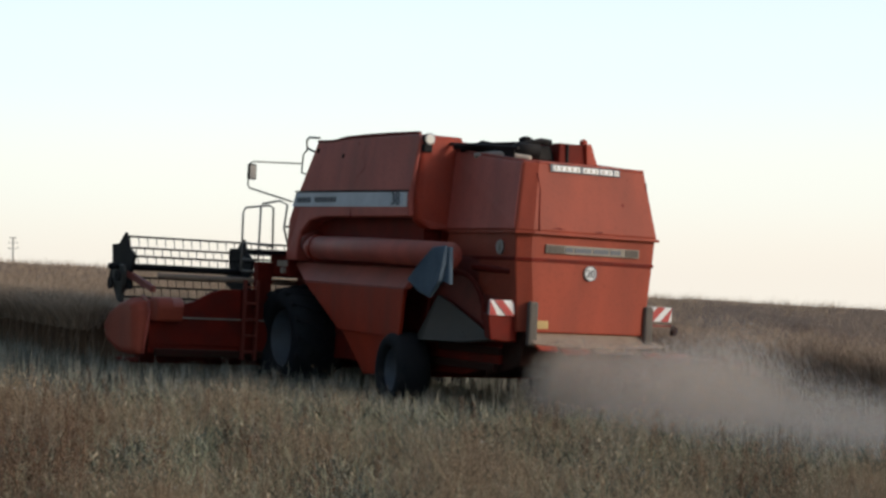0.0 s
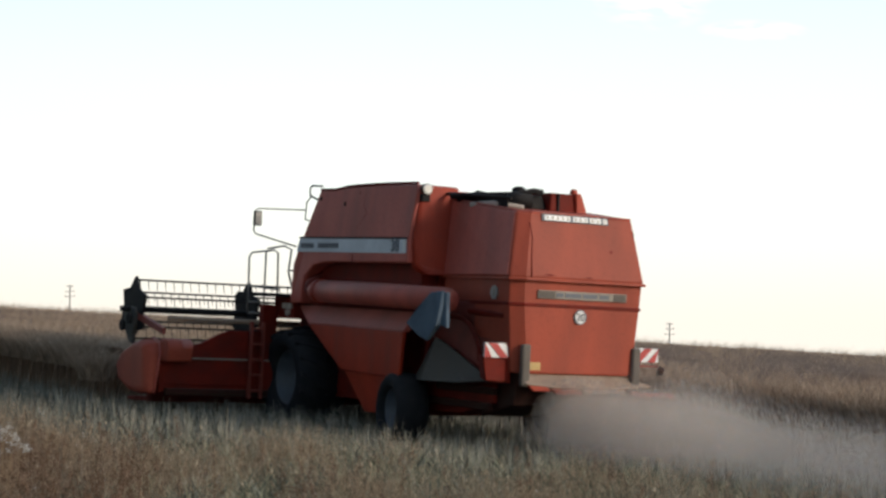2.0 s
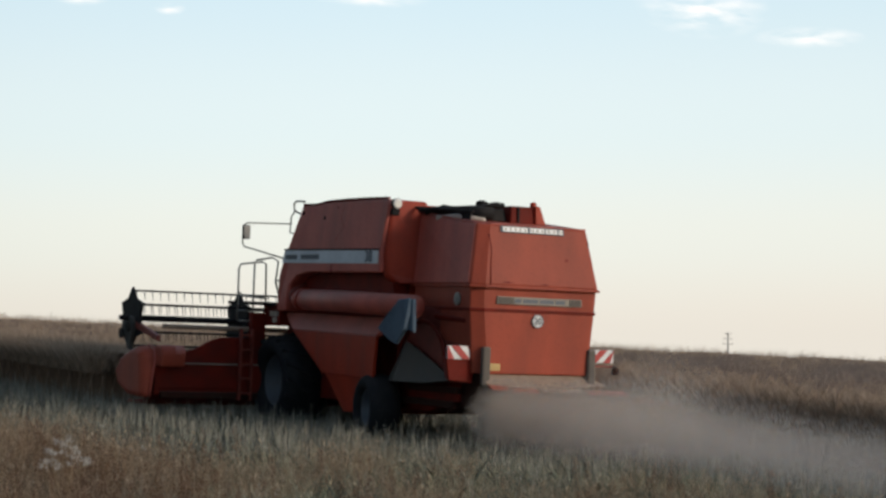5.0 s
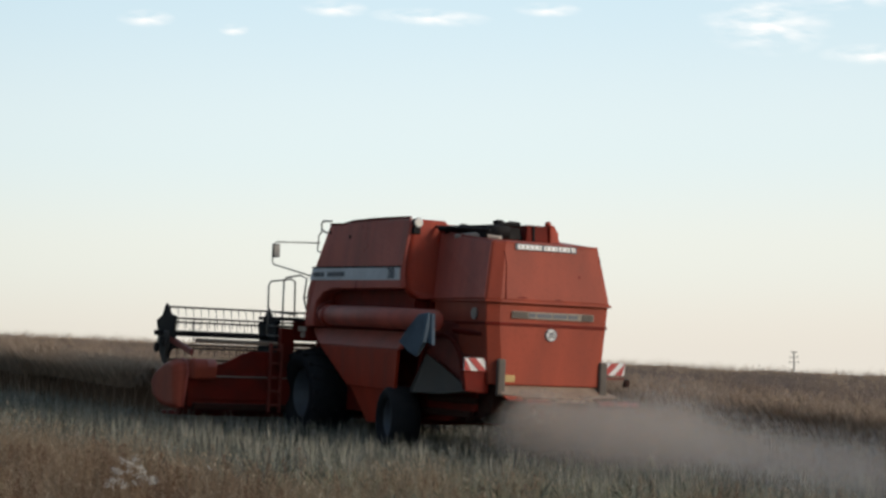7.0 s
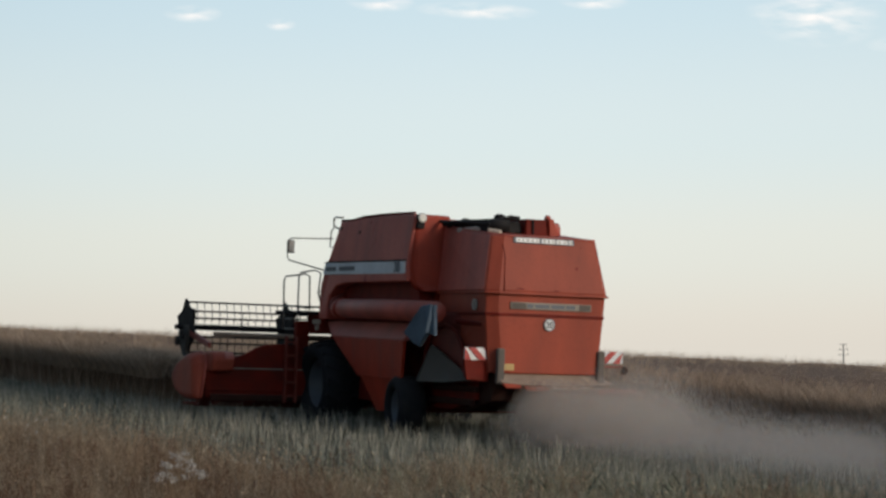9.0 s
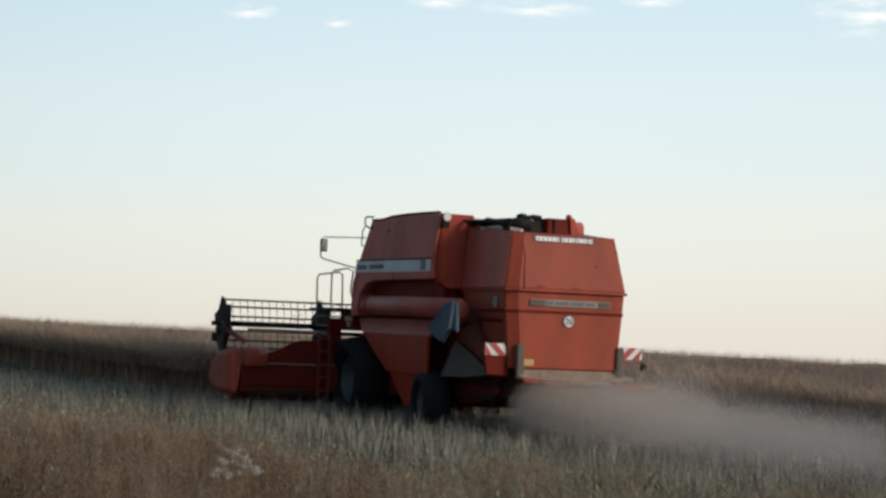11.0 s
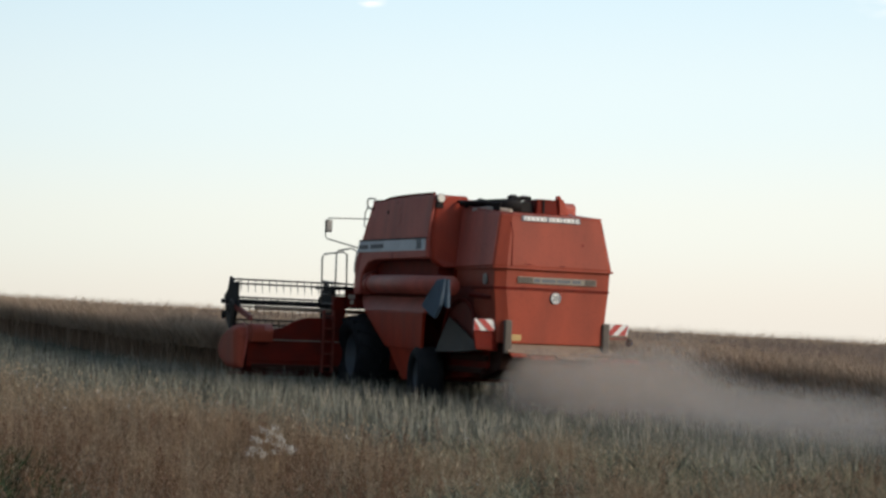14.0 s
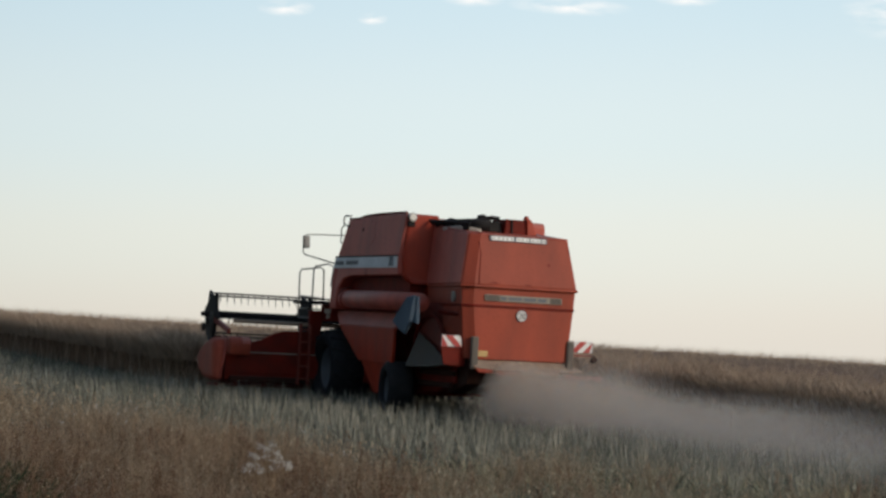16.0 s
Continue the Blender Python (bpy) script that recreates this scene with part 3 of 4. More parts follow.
    # side shelf and panels below the tube
    part("side_shelf", Shape().loft([(-1.30, 0.02, 1.98), (-1.30, -3.75, 1.96), (-1.53, -3.72, 1.68), (-1.53, -0.76, 1.70)], [(-1.20, 0.02, 1.96), (-1.20, -3.75, 1.94), (-1.43, -3.72, 1.66), (-1.43, -0.76, 1.68)]), FADED, c, "faded red sloping side shelf", bevel=0.015)
    part("side_panel", Shape().loft([(-1.53, -0.76, 1.69), (-1.53, -3.72, 1.67), (-1.49, -3.57, 0.99), (-1.49, -1.84, 1.02)], [(-1.46, -0.80, 1.69), (-1.46, -3.70, 1.67), (-1.42, -3.55, 0.99), (-1.42, -1.86, 1.02)]), RED, c, "red side panel narrowing downwards", bevel=0.012)
    part("lower_panel", Shape().loft([(-1.44, -1.84, 1.03), (-1.44, -3.3, 1.0), (-1.36, -2.95, 0.44), (-1.36, -2.40, 0.42)], [(-1.3, -1.84, 1.03), (-1.3, -3.3, 1.0), (-1.22, -2.95, 0.44), (-1.22, -2.40, 0.42)]), RED, c, "red lower panel", bevel=0.012)
    part("shelf_bracket", Shape().box(-1.50, -1.36, -0.05, 0.22, 1.90, 1.99), PALE, c, "pale step bracket", bevel=0.01)
    part("shelf_lamp", Shape().tube([(-1.45, 0.05, 1.84), (-1.50, 0.05, 1.84)], 0.05, 10), PALE, c)
    # chassis between and behind the wheels, the shade there put into its colour
    part("chassis", Shape().slab([(0.6, 0.75), (0.6, 1.95), (-4.0, 1.95), (-5.3, 1.35), (-5.3, 0.75), (-4.4, 0.55), (-0.5, 0.55)], -0.95, 0.95), DEEP, c, "dusty chassis and threshing body, shade in its dark red", bevel=0.02)
    part("rear_side_sheet", Shape().slab([(-3.9, 2.15), (-3.7, 1.5), (-3.7, 1.0), (-5.6, 1.05), (-5.72, 2.15)], -1.045, -0.9), LADDER, c, "dusty dark red rear side sheet", bevel=0.015)
    part("side_rail", Shape().tube([(-1.06, -4.75, 2.02), (-1.06, -5.65, 1.98)], 0.05, 8), DEEP, c)
    arch = [(-1.10, -4.4 + 0.72 * math.cos(a), 1.32 + 0.62 * math.sin(a)) for a in (math.pi * k / 10 for k in range(11))]
    part("wheel_arch", Shape().tube(arch, 0.035, 6), DEEP, c, "curved edge over the rear wheel")
    part("rear_axle", Shape().tube([(-0.95, -3.43, 0.55), (0.95, -3.43, 0.55)], 0.10, 10), DEEP, c, "rear axle beam")
    part("front_axle", Shape().tube([(-0.95, 0, 0.80), (0.95, 0, 0.80)], 0.14, 10), DEEP, c, "front axle beam")
    # bars and chopper carry the overhang's shade in their colour
    for z, y0, y1 in ((0.92, -3.9, -5.4), (0.70, -3.7, -5.3)):
        part("frame_bar", Shape().box(-1.04, -0.96, y1, y0, z - 0.05, z + 0.05), UNDER, c, "lower frame bar with the underbody shade in its colour", bevel=0.01)
    part("straw_chopper", Shape().slab([(-4.9, 0.55), (-4.9, 1.2), (-5.8, 1.2), (-5.7, 0.75)], -0.9, 0.9), UNDER, c, "straw chopper housing, darkened for the shade below the body", bevel=0.02)
    # grey guard sheet
    part("guard_sheet", Shape().loft([(-1.14, -3.98, 1.62), (-1.14, -4.3, 1.52), (-1.16, -5.5, 1.08), (-1.40, -5.0, 1.02), (-1.42, -4.1, 1.0), (-1.20, -3.52, 0.98)], [(-1.08, -3.98, 1.60), (-1.08, -4.3, 1.50), (-1.08, -5.48, 1.06), (-1.32, -5.0, 1.0), (-1.34, -4.1, 0.98), (-1.12, -3.54, 0.96)]), GUARD, c, "grey-green sheet guard behind the rear wheel", bevel=0.01)
    # warning boards
    def board(x0, x1, lean):
        b = part("warning_board", Shape().box(x0, x1, -5.72, -5.695, 1.40, 1.60), WHITE, c, "white and red striped warning board", bevel=0.004)
        w = x1 - x0
        for k in range(-1, 3):
            a = x0 + w * (0.56 * k + 0.12)
            lo, hi = (a + 0.20, a) if lean < 0 else (a - 0.05, a + 0.15)
            pts = [(min(max(q, x0), x1), -5.728, z) for q, z in ((lo, 1.402), (lo + 0.135, 1.402), (hi + 0.135, 1.598), (hi, 1.598))]
            if pts[1][0] - pts[0][0] + pts[2][0] - pts[3][0] > 0.03:
                part("red_stripe", Shape().plate(pts, 0.008), SIGNRED, b)
        return b
    board(-1.42, -0.93, -1)
    board(1.10, 1.56, 1)
    part("board_box", Shape().loft([(-1.36, -5.69, 1.08), (-0.95, -5.69, 1.05), (-0.95, -5.30, 1.05), (-1.2, -5.30, 1.10)], [(-1.42, -5.69, 1.41), (-0.95, -5.69, 1.42), (-0.95, -5.30, 1.42), (-1.25, -5.30, 1.42)]), DEEP, c, "dull red corner box under the warning board", bevel=0.02)
    for x in (-0.86, 1.02):
        part("corner_post", Shape().box(x - 0.07, x + 0.07, -5.93, -5.84, 1.02, 1.60), POST, c, "grey upright lamp holder", bevel=0.03)
    part("tail_lamp", Shape().tube([(1.55, -5.74, 1.29), (1.60, -5.80, 1.27)], [0.075, 0.055], 12), UNDER, c, "dark dusty tail lamp", smooth=True)
    part("lamp_arm", Shape().box(1.05, 1.56, -5.72, -5.68, 1.33, 1.36), LADDER, c)
    # chaff spreader lip along the rear
    part("spreader_sheet", Shape().loft([(-0.86, -5.80, 1.20), (0.98, -5.80, 1.20), (1.30, -5.95, 1.06), (0.5, -6.06, 1.02), (-0.5, -6.06, 1.03), (-0.88, -5.98, 1.06)], [(-0.86, -5.70, 1.17), (0.98, -5.70, 1.17), (1.28, -5.9, 1.02), (0.5, -6.0, 0.98), (-0.5, -6.0, 0.99), (-0.88, -5.92, 1.02)]), CHAFF, c, "chaff-covered spreader sheet", bevel=0.015)
    for a, b, z, m in ((-0.88, -0.55, 1.01, RED), (-0.50, -0.02, 0.975, ORANGE), (0.0, 0.75, 0.99, CHAFF), (0.85, 1.62, 0.955, RED)):
        part("spreader_flap", Shape().loft([(a, -6.02, z + 0.035), (b, -6.02, z + 0.025), (b - 0.02, -6.12, z - 0.035), (a + 0.03, -6.12, z - 0.03)], [(a, -5.98, z + 0.03), (b, -5.98, z + 0.02), (b - 0.02, -6.08, z - 0.045), (a + 0.03, -6.08, z - 0.04)]), m, c, "dusty red spreader flap", bevel=0.006)
    # cab, platform, rails and mirror in front of the tank
    part("cab", Shape().slab([(-0.3, 2.0), (1.25, 2.0), (1.45, 2.6), (1.15, 3.5), (-0.45, 3.62), (-0.6, 3.2)], -0.30, 1.2), BLACK, c, "dark cab in front of the tank", bevel=0.05)
    part("platform", Shape().box(-1.85, -0.6, 0.0, 1.2, 2.08, 2.14), BLACK, c, "dark cab platform", bevel=0.01)
    part("platform_skirt", Shape().box(-1.45, -0.6, -0.1, 0.55, 1.75, 2.08), DEEP, c)
    def rail(pts, r=0.017, m=STEEL, name="hand_rail"):
        part(name, Shape().tube(pts, r, 8), m, c, "bent grey tube hand rail" if name == "hand_rail" else "", smooth=True)
    rail([(-1.93, 0.6, 1.80), (-1.93, 0.6, 2.25), (-1.94, 0.6, 2.70), (-1.90, 0.6, 2.78), (-1.5, 0.6, 2.84), (-1.42, 0.6, 2.80), (-1.40, 0.6, 2.1)])
    rail([(-1.64, 0.6, 1.80), (-1.64, 0.6, 2.82)])
    rail([(-1.94, 0.6, 2.24), (-1.38, 0.6, 2.20)])
    rail([(-1.92, 0.6, 1.80), (-1.38, 0.6, 1.80)])
    rail([(-1.92, 0.6, 1.98), (-1.38, 0.6, 1.98)])
    rail([(-1.62, 0.6, 2.86), (-1.36, 0.5, 2.92), (-1.28, 0.4, 2.86), (-1.32, 0.4, 2.5), (-1.26, 0.3, 2.15)])
    rail([(-1.30, 0.4, 2.52), (-1.16, 0.2, 2.52)])
    rail([(-1.0, 0.5, 3.53), (-1.84, 0.55, 3.50), (-1.90, 0.55, 3.46), (-1.91, 0.55, 3.14), (-1.88, 0.55, 3.09), (-1.15, 0.5, 2.92)], 0.014, STEEL, "mirror_arm")
    part("mirror", Shape().box(-1.93, -1.79, 0.50, 0.56, 3.22, 3.46), BLACK, c, "rectangular black rear-view mirror", bevel=0.015)
    part("mirror_glass", Shape().box(-1.915, -1.805, 0.493, 0.502, 3.24, 3.44), STEEL, c, "dull mirror glass")
    rail([(-1.42, -0.80, 3.62), (-1.38, -0.35, 3.72), (-1.38, -0.33, 3.84), (-1.38, -0.42, 3.88), (-1.38, -0.75, 3.86)])
    rail([(-1.40, -0.55, 3.30), (-1.40, -0.25, 3.34), (-1.40, -0.28, 3.62), (-1.40, -0.45, 3.72)], 0.013)
    # ladder, its red dulled to hold the shade of this side
    for x in (-1.93, -1.72):
        part("ladder_side", Shape().box(x - 0.022, x + 0.022, 0.36, 0.44, 0.42, 1.66), LADDER, c, "red ladder side", bevel=0.005)
    for z in (0.55, 0.80, 1.05, 1.30, 1.55):
        part("ladder_step", Shape().box(-1.93, -1.72, 0.35, 0.47, z - 0.018, z + 0.018), LADDER, c, "red ladder step", bevel=0.004)
    part("pillar", Shape().box(-1.70, -1.45, 0.46, 0.62, 0.55, 1.95), DEEP, c, "dark red upright beside the ladder", bevel=0.01)
    part("feeder_house", Shape().slab([(0.3, 1.5), (0.3, 0.75), (1.0, 0.35), (1.0, 1.15)], -0.75, 0.75), DEEP, c, "dark feeder house", bevel=0.02)
    # cutting header, six and a half metres wide
    W = 3.45
    trough = [(0.52, 0.50), (0.515, 1.12), (0.60, 1.14), (0.64, 1.10), (0.66, 0.75), (1.0, 0.40), (1.75, 0.36), (1.75, 0.30), (0.9, 0.32)]
    # the shade on the header's rear is painted in with the dark red
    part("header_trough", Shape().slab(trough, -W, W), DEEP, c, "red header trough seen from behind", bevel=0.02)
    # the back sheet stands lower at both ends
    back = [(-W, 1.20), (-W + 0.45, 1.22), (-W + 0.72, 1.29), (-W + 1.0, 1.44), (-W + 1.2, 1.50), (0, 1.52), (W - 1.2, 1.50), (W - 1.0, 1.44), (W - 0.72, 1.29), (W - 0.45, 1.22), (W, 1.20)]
    part("trough_back", Shape().loft(*[[(x, 0.49, 0.62), (x, 0.55, 0.62), (x, 0.57, z), (x, 0.50, z)] for x, z in back]), DEEP, c, "red back sheet of the header, darkened for shade", bevel=0.01)
    part("trough_ledge", Shape().box(-W + 0.5, -1.5, 0.455, 0.492, 1.025, 1.05), GREYSTRIP, c, "dusty ledge on the header back")
    part("trough_foot", Shape().box(-W + 0.1, W - 0.1, 0.44, 0.53, 0.44, 0.56), UNDER, c, "dark lower beam of the header", bevel=0.02)
    part("header_tube", Shape().tube([(-W + 0.16, 0.62, 1.66), (0.3, 0.62, 1.64)], 0.042, 8), CHAFF, c, "pale dusty tube along the header", smooth=True)
    part("auger", Shape().tube([(-W + 0.05, 1.0, 0.72), (W - 0.05, 1.0, 0.72)], 0.19, 14), STEEL, c, "header auger drum", smooth=True)
    for sgn in (-1, 1):
        e = sgn * W
        inner = [(0.42, 0.46), (0.50, 1.12), (0.56, 1.27), (0.80, 1.32), (1.20, 1.24), (1.62, 1.08), (1.84, 0.86), (1.70, 0.62), (1.2, 0.46), (0.8, 0.44)]
        part("crop_divider", Shape().loft([(e + sgn * 0.17 * max(0.0, 1.15 - z), y, z) for y, z in inner], [(e + sgn * (0.16 + 0.06 * max(0.0, 1.15 - z)), 0.03 + y * 0.97, 0.03 + z * 0.97) for y, z in inner], [(e + sgn * 0.25, 0.22 + y * 0.80, 0.16 + z * 0.82) for y, z in inner]), ORANGE, c, "rounded faded red crop divider", bevel=0.05)
        cover = [(0.24, 0.98), (0.20, 1.20), (0.24, 1.29), (0.32, 1.34), (0.56, 1.34), (0.56, 0.98)]
        part("divider_cover", Shape().slab(cover, min(e, e - 0.44 * sgn), max(e, e - 0.44 * sgn)), ORANGE, c, "faded red drive cover on the header end", bevel=0.04)
        part("cover_cap", Shape().slab([(0.195, 1.20), (0.215, 1.27), (0.295, 1.338), (0.40, 1.338), (0.40, 1.20)], e - sgn * 0.34 - 0.09, e - sgn * 0.34 + 0.09), FADED, c, "pale worn cap on the drive cover", bevel=0.02)
        part("divider_edge", Shape().tube([(e + sgn * 0.115, 0.41, 0.48), (e + sgn * 0.01, 0.48, 1.12), (e, 0.57, 1.29), (e, 0.82, 1.335)], 0.022, 8), FADED, c, "worn folded edge of the divider", smooth=True)
        part("reel_arm", Shape().loft([(e + 0.03, 0.55, 1.50), (e + 0.03, 0.55, 1.40), (e + 0.03, 1.95, 1.68), (e + 0.03, 1.95, 1.80)], [(e + 0.1, 0.55, 1.50), (e + 0.1, 0.55, 1.40), (e + 0.1, 1.95, 1.68), (e + 0.1, 1.95, 1.80)]), LADDER, c, "dark red reel support arm", bevel=0.01)
        part("reel_drive", Shape().slab([(1.60, 1.80), (1.98, 1.82), (2.06, 1.68), (1.98, 1.44), (1.80, 1.24), (1.66, 1.20), (1.66, 1.36), (1.56, 1.52), (1.54, 1.70)], e - 0.02, e + 0.06), GUARD, c, "dark grey reel drive plate", bevel=0.02)
        part("reel_hub", Shape().tube([(e - sgn * 0.1, 1.8, 1.77), (e + sgn * 0.17, 1.8, 1.77)], 0.05, 12), BLACK, c, "dark reel shaft end", smooth=True)
        for yy, zz in ((1.62, 1.62), (1.90, 1.50)):
            part("drive_sprocket", Shape().turned([(-0.02, 0.03), (-0.02, 0.09), (0.02, 0.09), (0.02, 0.03)], 14, (e + sgn * 0.09, yy, zz)), BLACK, c, "black chain sprocket")
    # reel: tube, end plates, bars with tines
    reel = new("reel")
    reel.parent, reel.location = c, (0, 1.8, 1.77)
    tagged(reel, "six-sided black pick-up reel")
    part("reel_tube", Shape().tube([(-W + 0.05, 0, 0), (W - 0.05, 0, 0)], 0.055, 14), BLACK, reel, "thick dark reel tube", smooth=True)
    R = 0.48
    tines = []
    for x in (-W + 0.06, -1.36, 1.36, W - 0.06):
        star = [(R * 1.13 * math.cos(a) if k % 2 == 0 else R * 0.80 * math.cos(a), R * 1.13 * math.sin(a) if k % 2 == 0 else R * 0.80 * math.sin(a)) for k, a in enumerate(math.pi / 2 + math.pi * j / 6 for j in range(12))]
        part("reel_star", Shape().slab(star, x - 0.025, x + 0.025), BLACK, reel, "black six-pointed reel plate", bevel=0.006)
    for k in range(6):
        a = math.pi / 2 + math.pi * k / 3
        y, z = R * math.cos(a), R * math.sin(a)
        part("reel_bar", Shape().tube([(-W + 0.06, y, z), (W - 0.06, y, z)], 0.018, 6), BLACK, reel, "thin tine bar")
        s = Shape()
        for j in range(46):
            x = -W + 0.12 + j * 0.15
            s.tube([(x, 0, 0), (x, -0.012, -0.05), (x, -0.045, -0.17)], [0.009, 0.008, 0.004], 4)
        row = tagged(part("tine_row", s, BLACK, reel, "row of hanging spring tines"), kind="stuff")
        row.location = (0, y, z)
        tines.append(row)
    # wheels
    turning = [(wheel(c, -1.16, 0, 0.80, 0.80, 0.82, 16, -1), 0.80), (wheel(c, 1.16, 0, 0.80, 0.80, 0.82, 16, 1), 0.80),
               (wheel(c, -1.31, -3.43, 0.54, 0.54, 0.48, 0, -1), 0.54), (wheel(c, 1.31, -3.43, 0.54, 0.54, 0.48, 0, 1), 0.54)]
    return c, reel, tines, turning


combine, reel, tine_rows, wheels = combine_harvester()


# ---- field in the machine's path: u across to the right, v along ----
HEAD = 29.0
ORIGIN = np.array([-0.77, 34.93])
ALONG = np.array([-math.sin(radians(HEAD)), math.cos(radians(HEAD))])
ACROSS = np.array([math.cos(radians(HEAD)), math.sin(radians(HEAD))])
HALF = 3.75
CUT0, CUT1 = -3.0, 8.2  # where the cutter bar stands at the start and at the end


def place(u, v):
    return ORIGIN[0] + u * ACROSS[0] + v * ALONG[0], ORIGIN[1] + u * ACROSS[1] + v * ALONG[1]


def uv(x, y):
    x, y = x - ORIGIN[0], y - ORIGIN[1]
    return x * ACROSS[0] + y * ACROSS[1], x * ALONG[0] + y * ALONG[1]


rng = np.random.default_rng(7)


def blades(x, y, z, height, width, lean, bend=0.35):
    """Flat tapering blades with a bend: two triangles below and one at the tip, all as triangles."""
    n = len(x)
    a, d = rng.uniform(0, 2 * np.pi, n), rng.uniform(0, 2 * np.pi, n)
    wx, wy = np.cos(a) * width / 2, np.sin(a) * width / 2
    lx, ly = np.cos(d) * lean * height, np.sin(d) * lean * height
    base = np.stack([x, y, z], 1)
    side = np.stack([wx, wy, 0 * x], 1)
    mid = base + np.stack([lx * bend, ly * bend, height * 0.55], 1)
    tip = base + np.stack([lx, ly, height], 1)
    v = np.stack([base - side, base + side, mid - side * 0.8, mid + side * 0.8, tip - side * 0.25, tip + side * 0.25], 1).reshape(-1, 3)
    k = np.arange(n)[:, None] * 6
    f = np.concatenate([k + np.array([[0, 1, 3, 2]]), k + np.array([[2, 3, 5, 4]])])
    return v, f, tip


def specks(p, size):
    """Small four-sided flakes at the points p."""
    n = len(p)
    d = rng.normal(size=(n, 4, 3))
    d /= np.linalg.norm(d, axis=2, keepdims=True)
    v = p[:, None, :] + d * np.asarray(size).reshape(-1, 1, 1)
    k = np.arange(n)[:, None] * 4
    f = np.concatenate([k + np.array([t]) for t in ((0, 1, 2), (0, 2, 3), (0, 3, 1), (1, 3, 2))])
    return v.reshape(-1, 3), f


def wedge(n, y0, y1, wide=0.36, power=1.0):
    """Random places in the field before the camera."""
    y = np.sqrt(rng.uniform(y0 ** 2, y1 ** 2, n)) if power == 1.0 else y0 + (y1 - y0) * rng.uniform(0, 1, n) ** power
    return np.tan(rng.uniform(-wide, wide, n)) * y, y


def patch(x, y, f, k=0.0):
    return 0.5 + 0.25 * (np.sin(x * f + k) * np.cos(y * f * 0.8 + 2 * k) + np.sin(x * f * 2.3 + y * f * 1.7 + k))


def stuff(name, label, category, v, f, mat):
    return tagged(new(name, cloud_of_pieces(name, v, f, mat)), label, category, kind="stuff")


def edge(x):
    """How far out the uncut verge reaches."""
    return 22.0 - 0.50 * x + 0.12 * np.clip(-x - 3, 0, 8) ** 2 + 0.9 * np.sin(x * 0.7) + 0.5 * np.sin(x * 1.9 + 1)


# verge: dry grass
x, y = wedge(125000, 12, 33)
keep = y < edge(x) + rng.normal(0, 1.1, len(x))
x, y = x[keep], y[keep]
h = 0.72 * (0.16 + 0.30 * patch(x, y, 0.9) + 0.34 * np.maximum(0, patch(x, y, 2.6, 0.7) - 0.35)) * rng.uniform(0.5, 1.3, len(x)) * (1 + 0.05 * np.clip(-x, 0, 8))
v, f, tip = blades(x, y, terrain(x, y) - 0.02, h, rng.uniform(0.003, 0.007, len(x)), rng.uniform(0.1, 1.6, len(x)))
stuff("dry_grass", "tall dry straw-coloured verge grass", "grass", v, f, STRAW)
pick = rng.uniform(0, 1, len(tip)) < 0.5 * (0.2 + patch(x, y, 0.6, 1.0))
t = np.repeat(tip[pick], 7, 0)
t = t + rng.normal(0, 1, t.shape) * np.array([0.022, 0.022, 0.055])
v, f = specks(t, rng.uniform(0.004, 0.011, len(t)))
stuff("grass_seed_heads", "russet seed heads of the verge grass", "seed heads", v, f, SEED)
pick = rng.uniform(0, 1, len(tip)) < 0.009
t = np.repeat(tip[pick], 8, 0)
t = t + rng.normal(0, 1, t.shape) * 0.016
v, f = specks(t, rng.uniform(0.008, 0.017, len(t)))
stuff("pale_seed_tufts", "small pale seed tufts in the verge", "seed heads", v, f, UMBEL)
# plump pale panicles standing over the grass
def spindles(p, wide, tall):
    """Small upright spindles of eight faces at the points p, each with a lean of its own."""
    n = len(p)
    lean = rng.normal(0, 0.35, (n, 2)) * tall[:, None]
    a = rng.uniform(0, np.pi, n)
    axis = np.stack([lean[:, 0], lean[:, 1], tall], 1)
    e1 = np.stack([np.cos(a) * wide, np.sin(a) * wide, 0 * a], 1)
    e2 = np.stack([-np.sin(a) * wide, np.cos(a) * wide, 0 * a], 1)
    v = np.stack([p - axis * 0.5, p + e1, p + e2, p - e1, p - e2, p + axis * 0.6], 1).reshape(-1, 3)
    k = np.arange(n)[:, None] * 6
    f = np.concatenate([k + np.array([q]) for q in ((0, 2, 1), (0, 3, 2), (0, 4, 3), (0, 1, 4), (5, 1, 2), (5, 2, 3), (5, 3, 4), (5, 4, 1))])
    return v, f


pick = (rng.uniform(0, 1, len(tip)) < 0.20 * patch(x, y, 1.1, 0.3)) & (h > 0.12)
t = tip[pick] + np.stack([0 * tip[pick][:, 0], 0 * tip[pick][:, 0], rng.uniform(0.0, 0.10, pick.sum())], 1)
v, f = spindles(t, rng.uniform(0.006, 0.014, len(t)), rng.uniform(0.03, 0.075, len(t)))
stuff("grass_panicles", "plump pale panicles of the dry verge grass", "seed heads", v, f, PANICLE)
# tussocks that stand out of the verge
cx, cy = wedge(300, 12.0, 25)
keep = cy < edge(cx)
cx, cy = cx[keep], cy[keep]
size = rng.uniform(0.5, 1.0, len(cx))
x, y = np.repeat(cx, 46) + rng.normal(0, 0.06, 46 * len(cx)), np.repeat(cy, 46) + rng.normal(0, 0.06, 46 * len(cx))
v, f, tip = blades(x, y, terrain(x, y) - 0.02, rng.uniform(0.35, 0.85, len(x)) * np.repeat(size, 46), rng.uniform(0.003, 0.006, len(x)), rng.uniform(0.1, 0.9, len(x)))
